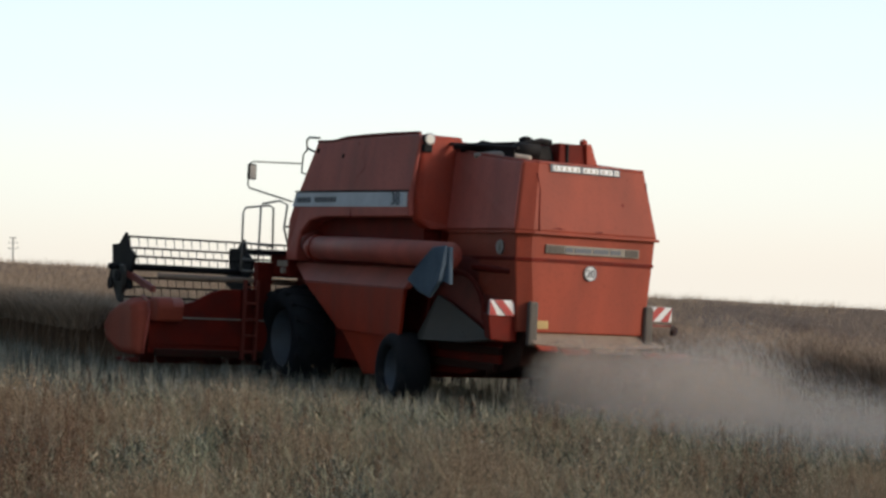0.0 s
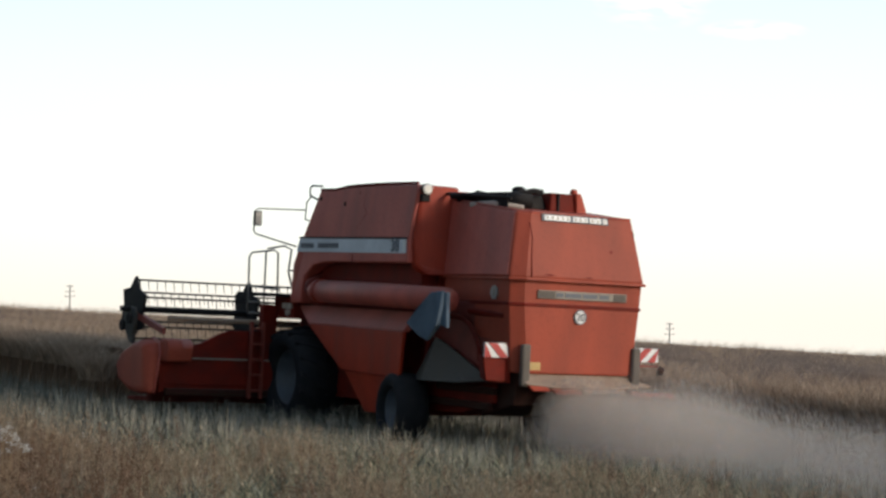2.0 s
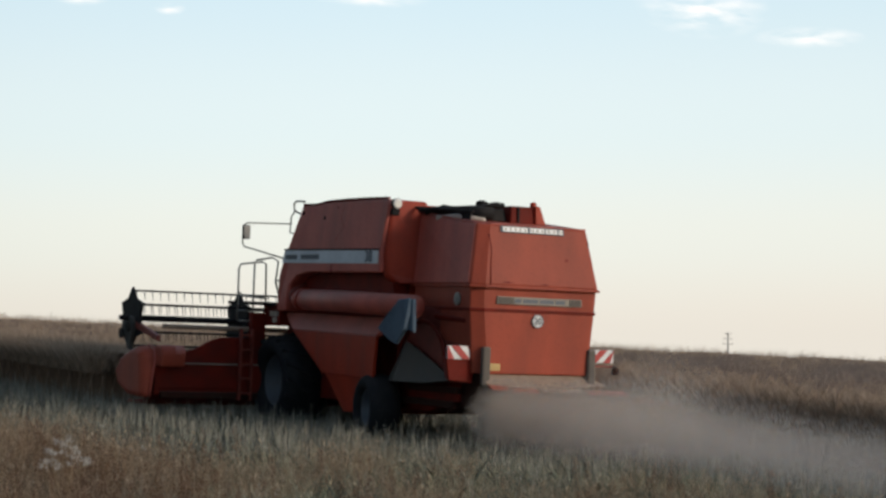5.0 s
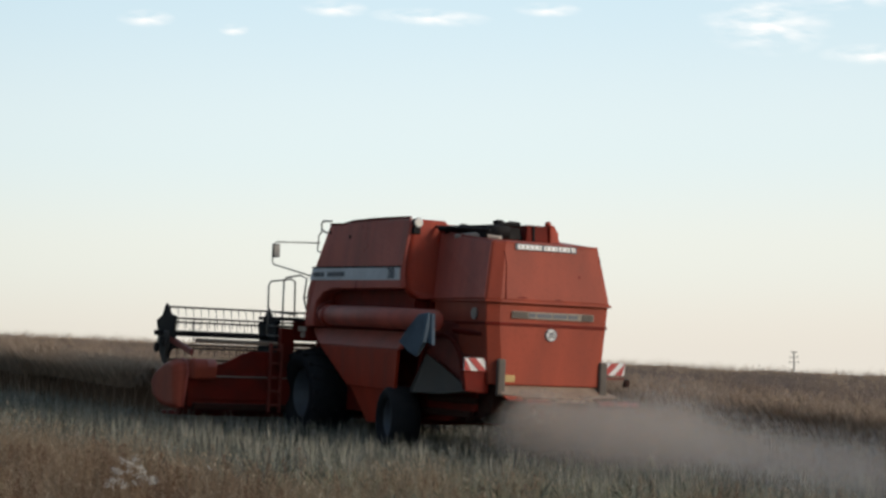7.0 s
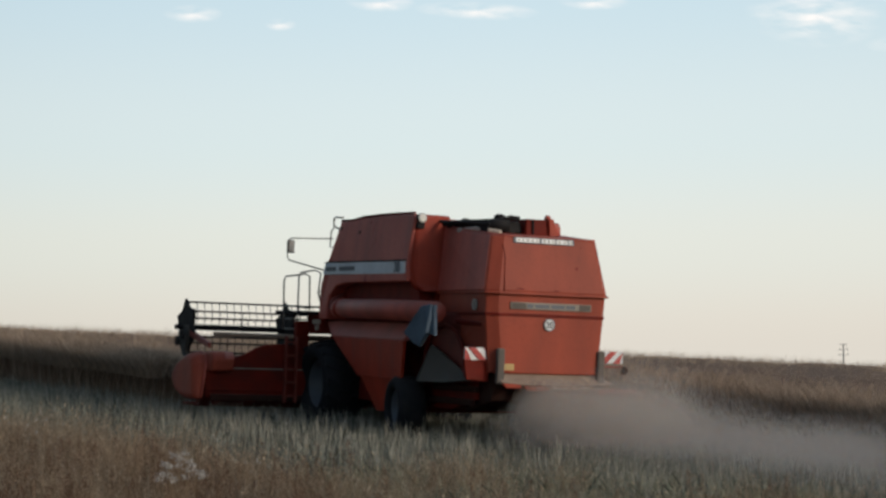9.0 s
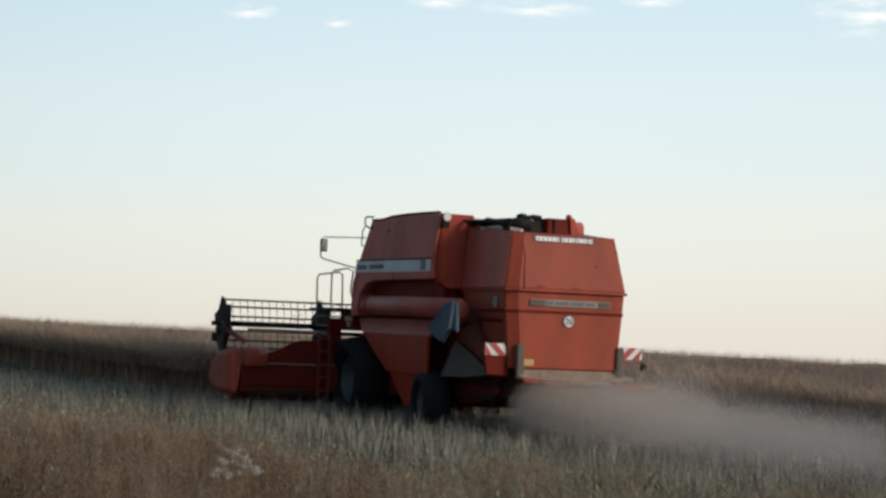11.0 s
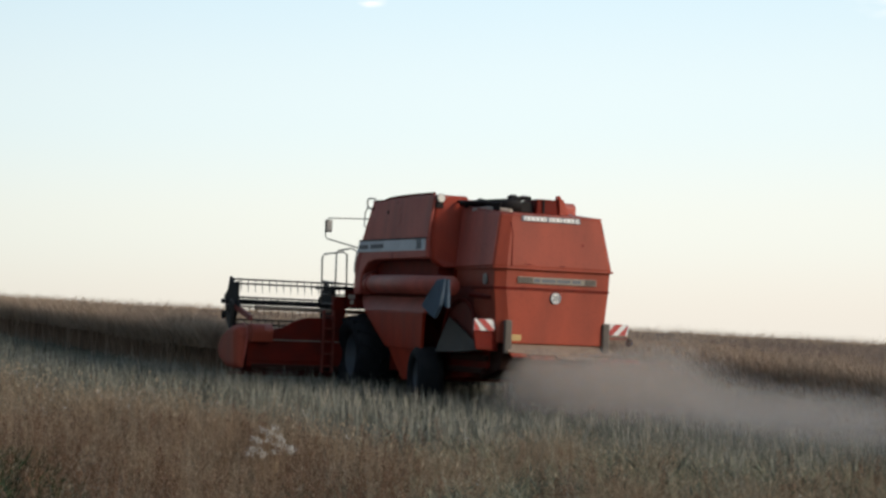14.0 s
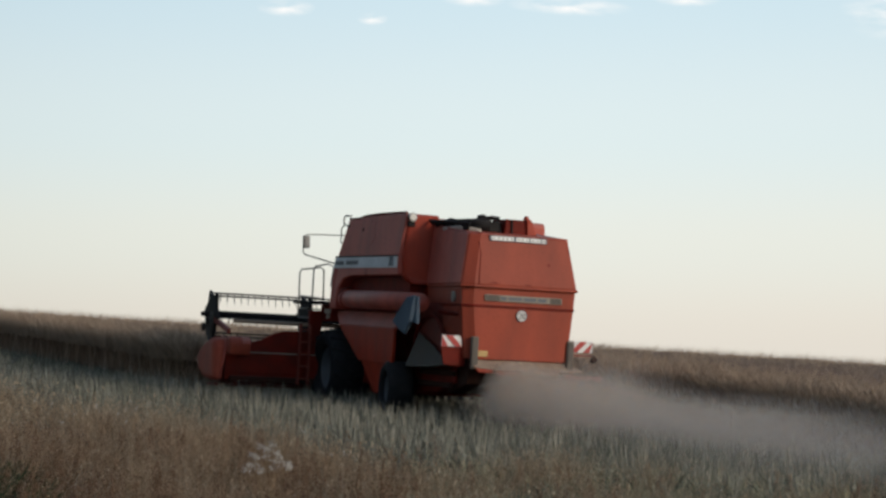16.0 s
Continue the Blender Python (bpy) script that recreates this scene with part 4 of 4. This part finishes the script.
stuff("grass_tussocks", "pale dry tussocks in the verge", "grass", v, f, PALESTALK)
t = np.repeat(tip[::3], 6, 0)
v, f = specks(t + rng.normal(0, 1, t.shape) * np.array([0.02, 0.02, 0.045]), rng.uniform(0.005, 0.012, len(t)))
stuff("tussock_seed_heads", "pale seed heads of the tussocks", "seed heads", v, f, STRAW)
# rounded mounds of matted dry grass
cx, cy = wedge(230, 12.5, 24)
keep = cy < edge(cx) - 0.6
cx, cy = cx[keep], cy[keep]
wide, tall = rng.uniform(0.30, 0.75, len(cx)), rng.uniform(0.40, 0.78, len(cx)) * (1 + 0.04 * np.clip(-cx, 0, 6))
per = 420
q, a = np.sqrt(rng.uniform(0, 1, per * len(cx))), rng.uniform(0, 2 * np.pi, per * len(cx))
x, y = np.repeat(cx, per) + q * np.cos(a) * np.repeat(wide, per), np.repeat(cy, per) + q * np.sin(a) * np.repeat(wide, per)
v, f, tip = blades(x, y, terrain(x, y) - 0.02, np.repeat(tall, per) * (1 - 0.62 * q * q) * rng.uniform(0.75, 1.08, len(x)), rng.uniform(0.003, 0.006, len(x)), rng.uniform(0.1, 0.8, len(x)))
stuff("grass_mounds", "rounded mounds of matted dry grass", "grass", v, f, STRAW)
t = np.repeat(tip, 4, 0)
v, f = specks(t + rng.normal(0, 1, t.shape) * np.array([0.025, 0.025, 0.035]), rng.uniform(0.004, 0.010, len(t)))
stuff("mound_seed_heads", "soft russet seed heads on the grass mounds", "seed heads", v, f, SEED)
# russet dock stands
cx = np.concatenate([rng.uniform(-7.0, -1.2, 760), rng.uniform(-3, 6, 130)])
cy = np.concatenate([rng.uniform(12.5, 21, 760), rng.uniform(13, 20, 130)])
keep = (cy < edge(cx) - 1) & (patch(cx, cy, 0.8, 0.4) > 0.30)
cx, cy = cx[keep], cy[keep]
top = rng.uniform(0.5, 0.85, len(cx))
v, f, tip = blades(cx, cy, terrain(cx, cy) - 0.02, top, np.full(len(cx), 0.009), rng.uniform(0.02, 0.25, len(cx)))
stuff("dock_stems", "russet dock stems in the verge", "weeds", v, f, DOCK)
t = np.repeat(np.stack([cx, cy, terrain(cx, cy)], 1), 150, 0)
up = rng.uniform(0.35, 1.0, len(t))
t = t + (np.repeat(tip, 150, 0) - t) * up[:, None] + rng.normal(0, 1, t.shape) * np.array([0.05, 0.05, 0.02]) * (1.25 - up)[:, None]
v, f = specks(t, rng.uniform(0.006, 0.013, len(t)))
stuff("dock_seeds", "dense russet seed spikes of dock", "weeds", v, f, DOCK)
# lush dark weeds close by
cx, cy = rng.uniform(-6.0, -2.8, 13000), rng.uniform(12.5, 17.5, 13000)
keep = (cx < -0.272 * cy + rng.normal(0, 0.10, len(cx)) + 0.10 * (15 - cy))
cx, cy = cx[keep], cy[keep]
v, f, tip = blades(cx, cy, terrain(cx, cy) - 0.02, rng.uniform(0.30, 0.62, len(cx)), rng.uniform(0.018, 0.045, len(cx)), rng.uniform(0.2, 0.9, len(cx)))
stuff("lush_weeds", "dark green leafy weeds", "weeds", v, f, GREEN)
# leafy grey-green weeds in clumps on the open side of the verge
cx, cy = wedge(420, 12.5, 23)
keep = (cy < edge(cx) + 0.8) & (cx > -1.0 + rng.normal(0, 0.8, len(cx)))
cx, cy = cx[keep], cy[keep]
per = 46
x, y = np.repeat(cx, per) + rng.normal(0, 0.11, per * len(cx)), np.repeat(cy, per) + rng.normal(0, 0.11, per * len(cx))
v, f, tip = blades(x, y, terrain(x, y) + rng.uniform(0.0, 0.32, len(x)), rng.uniform(0.08, 0.20, len(x)), rng.uniform(0.016, 0.038, len(x)), rng.uniform(0.5, 1.6, len(x)))
stuff("leafy_weeds", "clumps of broad grey-green weed leaves", "weeds", v, f, WEED)
# green undergrowth of the verge
x, y = wedge(20000, 12, 27)
keep = (y < edge(x) + 1.0) & (patch(x, y, 0.7, 2.0) > 0.45)
x, y = x[keep], y[keep]
v, f, tip = blades(x, y, terrain(x, y) - 0.02, rng.uniform(0.10, 0.42, len(x)), rng.uniform(0.006, 0.016, len(x)), rng.uniform(0.2, 0.9, len(x)))
x2, y2 = wedge(30000, 12, 25)
keep = (y2 < edge(x2) + 0.6) & (x2 > -1.6 + rng.normal(0, 0.5, len(x2)))
x2, y2 = x2[keep], y2[keep]
v2, f2, tip = blades(x2, y2, terrain(x2, y2) - 0.02, rng.uniform(0.2, 0.62, len(x2)), rng.uniform(0.004, 0.010, len(x2)), rng.uniform(0.1, 0.9, len(x2)))
stuff("pale_weeds", "pale grey-green grass of the verge", "grass", v2, f2, PALEWEED)
stuff("green_weeds", "grey-green weeds among the dry grass", "weeds", v, f, WEED)
# stubble
x, y = wedge(150000, 18, 64)
u, w = uv(x, y)
row = np.round(u / 0.25) * 0.25 + rng.normal(0, 0.045, len(u))
x, y = place(row, w)
keep = (row < HALF) & ((row < -HALF) | (w < CUT1 + 0.9)) & (y > edge(x) - 3) & (rng.uniform(0, 1, len(x)) < 0.25 + 0.75 * (y < 42))
x, y = x[keep], y[keep]
v, f, tip = blades(x, y, terrain(x, y) - 0.02, (rng.uniform(0.16, 0.31, len(x)) + 0.10 * (rng.uniform(0, 1, len(x)) < 0.25)) * np.clip((y - 12) / 15, 0.6, 1), rng.uniform(0.005, 0.012, len(x)), rng.uniform(0.02, 0.35, len(x)), 0.5)
stuff("stubble", "pale cut stubble stalks in rows", "stubble", v, f, STALK)
# broken taller stalks
x, y = wedge(5200, 21, 44)
u, w = uv(x, y)
keep = (u < HALF) & (u > -HALF - 1.2) & (w < CUT1 + 0.9) & (y > edge(x) + 1.5)
x, y = x[keep], y[keep]
tall = np.repeat(rng.uniform(0.26, 0.46, len(x)), 4)
x, y = np.repeat(x, 4) + rng.normal(0, 0.012, 4 * len(x)), np.repeat(y, 4) + rng.normal(0, 0.012, 4 * len(y))
v, f, tip = blades(x, y, terrain(x, y) - 0.02, tall * rng.uniform(0.7, 1.05, len(x)), rng.uniform(0.008, 0.016, len(x)), rng.uniform(0.02, 0.22, len(x)), 0.5)
stuff("broken_stalks", "whitish broken stalks standing in the stubble", "stubble", v, f, PALESTALK)
x, y = wedge(60000, 18, 60)
u, w = uv(x, y)
keep = (u < HALF) & ((u < -HALF) | (w < CUT1 + 0.9)) & (y > edge(x) - 3)
x, y = x[keep], y[keep]
v, f, tip = blades(x, y, terrain(x, y) - 0.02, rng.uniform(0.08, 0.26, len(x)), rng.uniform(0.010, 0.026, len(x)), rng.uniform(0.3, 1.1, len(x)))
stuff("stubble_weeds", "low grey-green weeds between the stubble", "weeds", v, f, WEED)


# standing crop
def plants(x, y, top, z0=None):
    """Branched stems with pods."""
    n = len(x)
    z = terrain(x, y) if z0 is None else z0
    parts_v, parts_f, off = [], [], 0
    bare = rng.uniform(0, 1, n) < 0.13
    for k in range(7):
        hh = top * (np.where(bare, rng.uniform(0.85, 1.05, n), rng.uniform(0.32, 0.46, n)) if k == 0 else rng.uniform(0.22, 0.42, n))
        zz = z + top * (np.where(bare, 0.0, 0.58) if k == 0 else rng.uniform(0.55, 0.72, n))
        v, f, tip = blades(x + rng.normal(0, 0.03, n), y + rng.normal(0, 0.03, n), zz, hh, rng.uniform(0.008, 0.016, n), rng.uniform(0.1, 0.5, n) if k == 0 else rng.uniform(0.3, 1.2, n))
        parts_v.append(v), parts_f.append(f + off)
        off += len(v)
    return np.concatenate(parts_v), np.concatenate(parts_f)


def thicket(name, us, vs, tall):
    """A dense body of crop as a closed block with an uneven top, over (u, v)."""
    U, V = np.meshgrid(us, vs)
    X, Y = place(U, V)
    base = terrain(X, Y)
    edge_in = np.minimum(np.minimum(np.arange(len(us))[None, :], len(us) - 1 - np.arange(len(us))[None, :]), np.minimum(np.arange(len(vs))[:, None], len(vs) - 1 - np.arange(len(vs))[:, None]))
    Z = np.where(edge_in == 0, base - 0.3, base + tall * (0.97 + 0.07 * np.sin(X * 1.7 + np.sin(Y * 1.3) * 2) * np.sin(Y * 2.1) + 0.05 * np.sin(X * 4.1 + Y * 3.3) * (np.abs(V) < 60)))
    nx, ny = len(us), len(vs)
    idx = np.arange(nx * ny).reshape(ny, nx)
    f = np.stack([idx[:-1, :-1], idx[:-1, 1:], idx[1:, 1:], idx[1:, :-1]], -1).reshape(-1, 4)
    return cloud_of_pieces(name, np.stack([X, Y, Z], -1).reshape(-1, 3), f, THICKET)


TALL = 1.0
us = np.concatenate([[HALF + 0.80, HALF + 0.86], np.arange(HALF + 1.1, 12, 0.4), np.arange(12, 40, 2), [50, 70, 110, 180, 181]])
vs = np.concatenate([[-61, -60.8], np.arange(-60, 40, 0.6), np.arange(40, 100, 3), [110, 140, 180, 240, 241]])
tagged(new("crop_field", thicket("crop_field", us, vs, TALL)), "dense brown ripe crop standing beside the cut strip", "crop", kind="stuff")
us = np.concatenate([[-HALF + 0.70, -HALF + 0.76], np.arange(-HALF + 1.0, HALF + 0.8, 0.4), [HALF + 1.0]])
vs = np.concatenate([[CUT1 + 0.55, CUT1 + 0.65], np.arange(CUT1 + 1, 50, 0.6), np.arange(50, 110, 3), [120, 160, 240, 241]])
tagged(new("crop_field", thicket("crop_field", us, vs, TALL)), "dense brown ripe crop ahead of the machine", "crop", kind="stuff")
# loose stems on the faces and tops of the crop
u = np.concatenate([rng.uniform(HALF, HALF + 1.1, 9000), rng.uniform(HALF + 0.5, 30, 7000), rng.uniform(HALF, HALF + 6, 5000)])
w = np.concatenate([rng.uniform(-32, 12, 9000), rng.uniform(-30, 60, 7000), rng.uniform(-30, 20, 5000)])
x, y = place(u, w)
v, f = plants(x, y, (TALL + 0.10) * rng.uniform(0.85, 1.12, len(x)))
stuff("crop_stems", "tangled brown crop stems with pods", "crop", v, f, CROP)
u = np.concatenate([-HALF + rng.uniform(0, 0.8, 5500), rng.uniform(-HALF, HALF, 3500)])
w = np.concatenate([CUT1 + 0.55 + 50 * rng.uniform(0, 1, 5500) ** 1.5, CUT1 + 0.6 + 50 * rng.uniform(0, 1, 3500) ** 1.5])
x, y = place(u, w)
v, f = plants(x, y, (TALL + 0.10) * rng.uniform(0.85, 1.12, len(x)))
stuff("crop_stems", "tangled brown crop stems along the uncut edge", "crop", v, f, CROP)
# far uneven skyline of the crop
az = rng.uniform(-0.42, 0.42, 4500)
d = rng.uniform(55, 110, 4500)
x, y = np.tan(az) * d, d
u, w = uv(x, y)
keep = u > -HALF + 0.3
x, y = x[keep], y[keep]
v, f = plants(x, y, (TALL + 0.16) * rng.uniform(0.85, 1.1, len(x)))
stuff("crop_stems", "ragged far top of the crop", "crop", v, f, CROP)

# rows of crop that the cutter bar takes one after another
rows_ = []
step = 0.56
count = int(round((CUT1 + 0.5 - CUT0) / step))
for k in range(count):
    v0 = CUT0 + k * step + 0.05
    base = np.array(place(0, v0))
    zb = float(terrain(*base))
    tilt = float(terrain(*place(1, v0)) - zb)
    if k == 0:
        uu = np.linspace(-HALF + 0.70, HALF + 0.8, 34)
        tops = TALL * rng.uniform(0.88, 1.03, len(uu))
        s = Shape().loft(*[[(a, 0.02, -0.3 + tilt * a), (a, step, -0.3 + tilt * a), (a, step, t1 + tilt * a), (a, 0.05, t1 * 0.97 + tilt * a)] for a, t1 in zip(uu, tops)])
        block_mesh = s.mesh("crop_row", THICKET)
        uu = np.concatenate([rng.uniform(-HALF, HALF + 0.2, 220), rng.uniform(-HALF, -HALF + 0.35, 70)])
        pv, pf = plants(uu, rng.uniform(0, step, len(uu)), TALL + 0.12, z0=tilt * uu)
        stem_mesh = cloud_of_pieces("row_stems", pv, pf, CROP)
    row = tagged(new("crop_row", block_mesh), "row of brown ripe crop ahead of the cutter bar", "crop", "crop rows ahead of the header", "stuff")
    stems = tagged(new("stem_tangle", stem_mesh), kind="stuff")
    stems.parent = row
    rows_.append((row, v0, pose(base[0], base[1], zb, 0, 0, HEAD)))


# dry umbel plant in the verge
def umbel_plant(px, py):
    z = float(terrain(px, py))
    c = thing("umbel_plant", "dried whitish umbel plant in the verge", "plant")
    c.location = (px, py, z)
    r = random.Random(5)
    for k in range(17):
        a = 2.4 * k
        q = 0.04 + 0.19 * math.sqrt(k / 17)
        h = 0.88 - 4.2 * q * q + r.uniform(-0.05, 0.03)
        top = (q * math.cos(a), q * math.sin(a), h)
        part("stem", Shape().tube([(0.02 * math.cos(a), 0.02 * math.sin(a), 0), (top[0] * 0.5, top[1] * 0.5, h * 0.6), top], [0.006, 0.005, 0.003], 5), STRAW, c)
        p = np.array([[top[0] + r.gauss(0, 0.021), top[1] + r.gauss(0, 0.021), h + r.gauss(0, 0.015)] for _ in range(48)])
        sv, sf = specks(p, np.full(len(p), 0.0095))
        head = tagged(new("umbel", cloud_of_pieces("umbel", sv, sf, UMBEL)), kind="stuff")
        head.parent = c
    return c


umbel_plant(-2.53, 16.8)


# overhead line poles on the horizon
def pole(px, py, top):
    base = float(terrain(px, py))
    c = thing("power_pole", "distant pole of an overhead line, haze in its pale colour", "power pole", "poles on the horizon")
    c.location = (px, py, base)
    h = top - base
    part("shaft", Shape().tube([(0, 0, -0.5), (0, 0, h)], [0.24, 0.15], 10), WOOD, c, smooth=True)
    for z, w in ((h - 0.35, 0.75), (h - 1.5, 1.05), (h - 2.7, 1.2)):
        part("crossarm", Shape().box(-w, w, -0.1, 0.1, z - 0.055, z + 0.055), WOOD, c, bevel=0.02)
        for x in (-w + 0.15, w - 0.15):
            part("insulator", Shape().tube([(x, 0, z + 0.05), (x, 0, z + 0.32)], [0.07, 0.10], 8), GUARD, c)
    return c


pole(-53.2, 450, 1.7 + 453 * math.tan(radians(1.08)))
pole(87.2, 450, 1.7 + 458 * math.tan(radians(0.07)))


# thin clouds high over the field
def cloud_material():
    m = bpy.data.materials.new("thin_white_cloud")
    m.use_nodes = True
    n, link = m.node_tree.nodes, m.node_tree.links.new
    n.remove(n["Principled BSDF"])
    co, mp, noi, soft, fall, mul, mixer = (n.new("ShaderNode" + k) for k in ("TexCoord", "Mapping", "TexNoise", "MapRange", "TexGradient", "Math", "MixShader"))
    glow, clear, shift = n.new("ShaderNodeEmission"), n.new("ShaderNodeBsdfTransparent"), n.new("ShaderNodeMapping")
    link(co.outputs["Object"], mp.inputs[0])
    mp.inputs["Scale"].default_value = (0.018, 0.075, 0.06)
    link(mp.outputs[0], noi.inputs["Vector"])
    noi.inputs["Scale"].default_value, noi.inputs["Detail"].default_value = 1.0, 5
    link(noi.outputs[0], soft.inputs[0])
    soft.inputs[1].default_value, soft.inputs[2].default_value = 0.40, 0.74
    link(co.outputs["Generated"], shift.inputs[0])
    shift.inputs["Location"].default_value, shift.inputs["Scale"].default_value = (-1, -1, 0), (2, 2, 0)
    fall.gradient_type = "SPHERICAL"
    link(shift.outputs[0], fall.inputs[0])
    mul.operation = "MULTIPLY"
    link(soft.outputs[0], mul.inputs[0])
    link(fall.outputs["Fac"], mul.inputs[1])
    boost = n.new("ShaderNodeMath")
    boost.operation, boost.use_clamp = "MULTIPLY", True
    boost.inputs[1].default_value = 1.5
    link(mul.outputs[0], boost.inputs[0])
    glow.inputs[0].default_value, glow.inputs[1].default_value = (1.0, 0.97, 0.94, 1), 1.0
    link(boost.outputs[0], mixer.inputs[0])
    link(clear.outputs[0], mixer.inputs[1])
    link(glow.outputs[0], mixer.inputs[2])
    link(mixer.outputs[0], n["Material Output"].inputs[0])
    return m


CLOUD = cloud_material()


def cloud(az, el, w, h, lean):
    """A soft streak on the far sky; width and height in degrees."""
    D = 2500.0
    a, e = radians(az), radians(el)
    at = Vector((-math.sin(a) * math.cos(e) * D, math.cos(a) * math.cos(e) * D, D * math.sin(e)))
    W2, H2 = D * radians(w) * 0.6, D * radians(h) * 0.8
    s = Shape().add([(x * W2, y * H2, -0.06 * D * radians(w) * (x * x)) for y in (-1, 0, 1) for x in (-1, -0.5, 0, 0.5, 1)], [(r * 5 + k, r * 5 + k + 1, r * 5 + k + 6, r * 5 + k + 5) for r in range(2) for k in range(4)])
    ob = tagged(new("backdrop_cloud", s.mesh("backdrop_cloud", CLOUD)), "thin white streak of evening cloud", "cloud", "small evening clouds", "structure")
    ob.matrix_basis = look(at, EYE) @ pose(0, 0, 0, 0, 0, lean)


for c_ in [(-10.3, 9.72, 3.4, 1.25, 6), (-13.4, 8.72, 2.8, 0.42, 2), (-0.3, 10.05, 3.2, 0.36, 3), (2.6, 10.3, 1.8, 0.36, 2), (8.2, 9.93, 1.5, 0.35, 0), (5.6, 9.65, 0.8, 0.25, 0), (-3.8, 10.25, 1.8, 0.3, 2), (-12.6, 10.6, 4.0, 0.8, 3)]:
    cloud(*c_)

# ---- dust ----
DUST_RIGS = []


def dust_puff(name, centre, spread_, n, size, sway):
    """A drift of fine flakes that travels with the machine; centre and spread in the machine's space."""
    p = rng.normal(0, 1, (n, 3)) * np.array(spread_)
    p = p[np.linalg.norm(p / np.array(spread_), axis=1) < 2.4]
    p[:, 2] = np.maximum(p[:, 2], -centre[2] + 0.02)
    d = rng.normal(size=(len(p), 3, 3))
    d /= np.linalg.norm(d, axis=2, keepdims=True)
    v = (p[:, None, :] + d * (rng.uniform(0.6, 1.3, len(p)) * size)[:, None, None]).reshape(-1, 3)
    f = np.arange(len(v)).reshape(-1, 3)
    ob = tagged(new(name, cloud_of_pieces(name, v, f, DUST)), "haze of fine brown dust and chaff behind the machine", "dust", "dust drifts", "stuff")
    DUST_RIGS.append((ob, Vector(centre), sway))


for centre, size_, n in [((-0.38, -6.22, 0.54), (0.30, 0.26, 0.27), 46000), ((0.25, -6.40, 0.50), (0.50, 0.38, 0.25), 56000), ((0.9, -6.7, 0.54), (0.70, 0.5, 0.29), 60000), ((1.6, -6.7, 0.78), (0.55, 0.45, 0.34), 15000), ((1.9, -7.3, 0.46), (0.7, 0.8, 0.26), 28000), ((0.1, -7.4, 0.40), (0.7, 0.9, 0.28), 56000),
                         ((1.5, -8.8, 0.33), (1.2, 1.2, 0.22), 38000), ((2.3, -9.8, 0.32), (1.0, 1.6, 0.22), 34000), ((1.6, -12.0, 0.28), (1.4, 2.0, 0.20), 38000), ((2.0, -15.0, 0.24), (1.5, 2.4, 0.18), 30000)]:
    dust_puff("dust_drift", centre, size_, 2 * n, 0.024, 0.9 * len(DUST_RIGS))


# ---- what moves ----
def drive(x, y, z, turn, nose, lean):
    return pose(x, y, z, 0, 0, turn) @ pose(0, 0, 0, nose) @ pose(0, 0, 0, 0, lean)


def travelled(t):
    """Metres driven up to t."""
    s = 0.0
    for a, b in zip(DRIVE[:-1], DRIVE[1:]):
        if t <= a[0]:
            break
        k = min(1.0, (t - a[0]) / (b[0] - a[0]))
        s += k * math.hypot(b[1] - a[1], b[2] - a[2])
    return s


def moment_of(s):
    """When that many metres are driven."""
    t = 0.0
    while t < 16 and travelled(t) < s:
        t += 0.05
    return t


def motions():
    walk(combine, [(t, drive(*p)) for t, *p in DRIVE])
    ticks = [k * 0.25 for k in range(65)]
    at = reel.location.copy()
    walk(reel, [(t, pose(*at, -122.0 * (t - 2.044))) for t in ticks])
    # the tines keep hanging down while the reel turns
    for row in tine_rows:
        where = row.location.copy()
        walk(row, [(t, pose(*where, 122.0 * (t - 2.044))) for t in ticks])
    for hub, r in wheels:
        at = hub.location.copy()
        steer = -9.0 if r < 0.7 else 0.0
        walk(hub, [(t, pose(*at, -math.degrees(travelled(t) / r), 0, steer)) for t in ticks[::2]])
    # each row goes down into the header as the bar reaches it
    for row, v0, m in rows_:
        t = moment_of(v0 - CUT0)
        down = m @ pose(0, -0.35, -1.75)
        if t >= 15.8:
            walk(row, [(0, m), (16, m)])
            continue
        t = max(t, 0.1)
        a = max(0.0, t - 0.25)
        keys = [(0, m)] + ([(a, m)] if a > 0.05 else []) + [(t + 0.25, down), (16, down)]
        walk(row, keys)
    for ob, centre, phase in DUST_RIGS:
        keys = []
        for t, *p in DRIVE:
            m = drive(*p)
            q = m @ centre
            q.x += 0.22 * math.sin(t * 0.9 + phase)
            q.y += 0.15 * math.sin(t * 0.7 + 2 * phase)
            q.z += 0.05 * math.sin(t * 1.3 + phase)
            keys.append((t, Matrix.Translation(q) @ pose(0, 0, 0, 0, 0, p[3] + 9 * math.sin(t * 0.5 + phase))))
        walk(ob, keys)


motions()
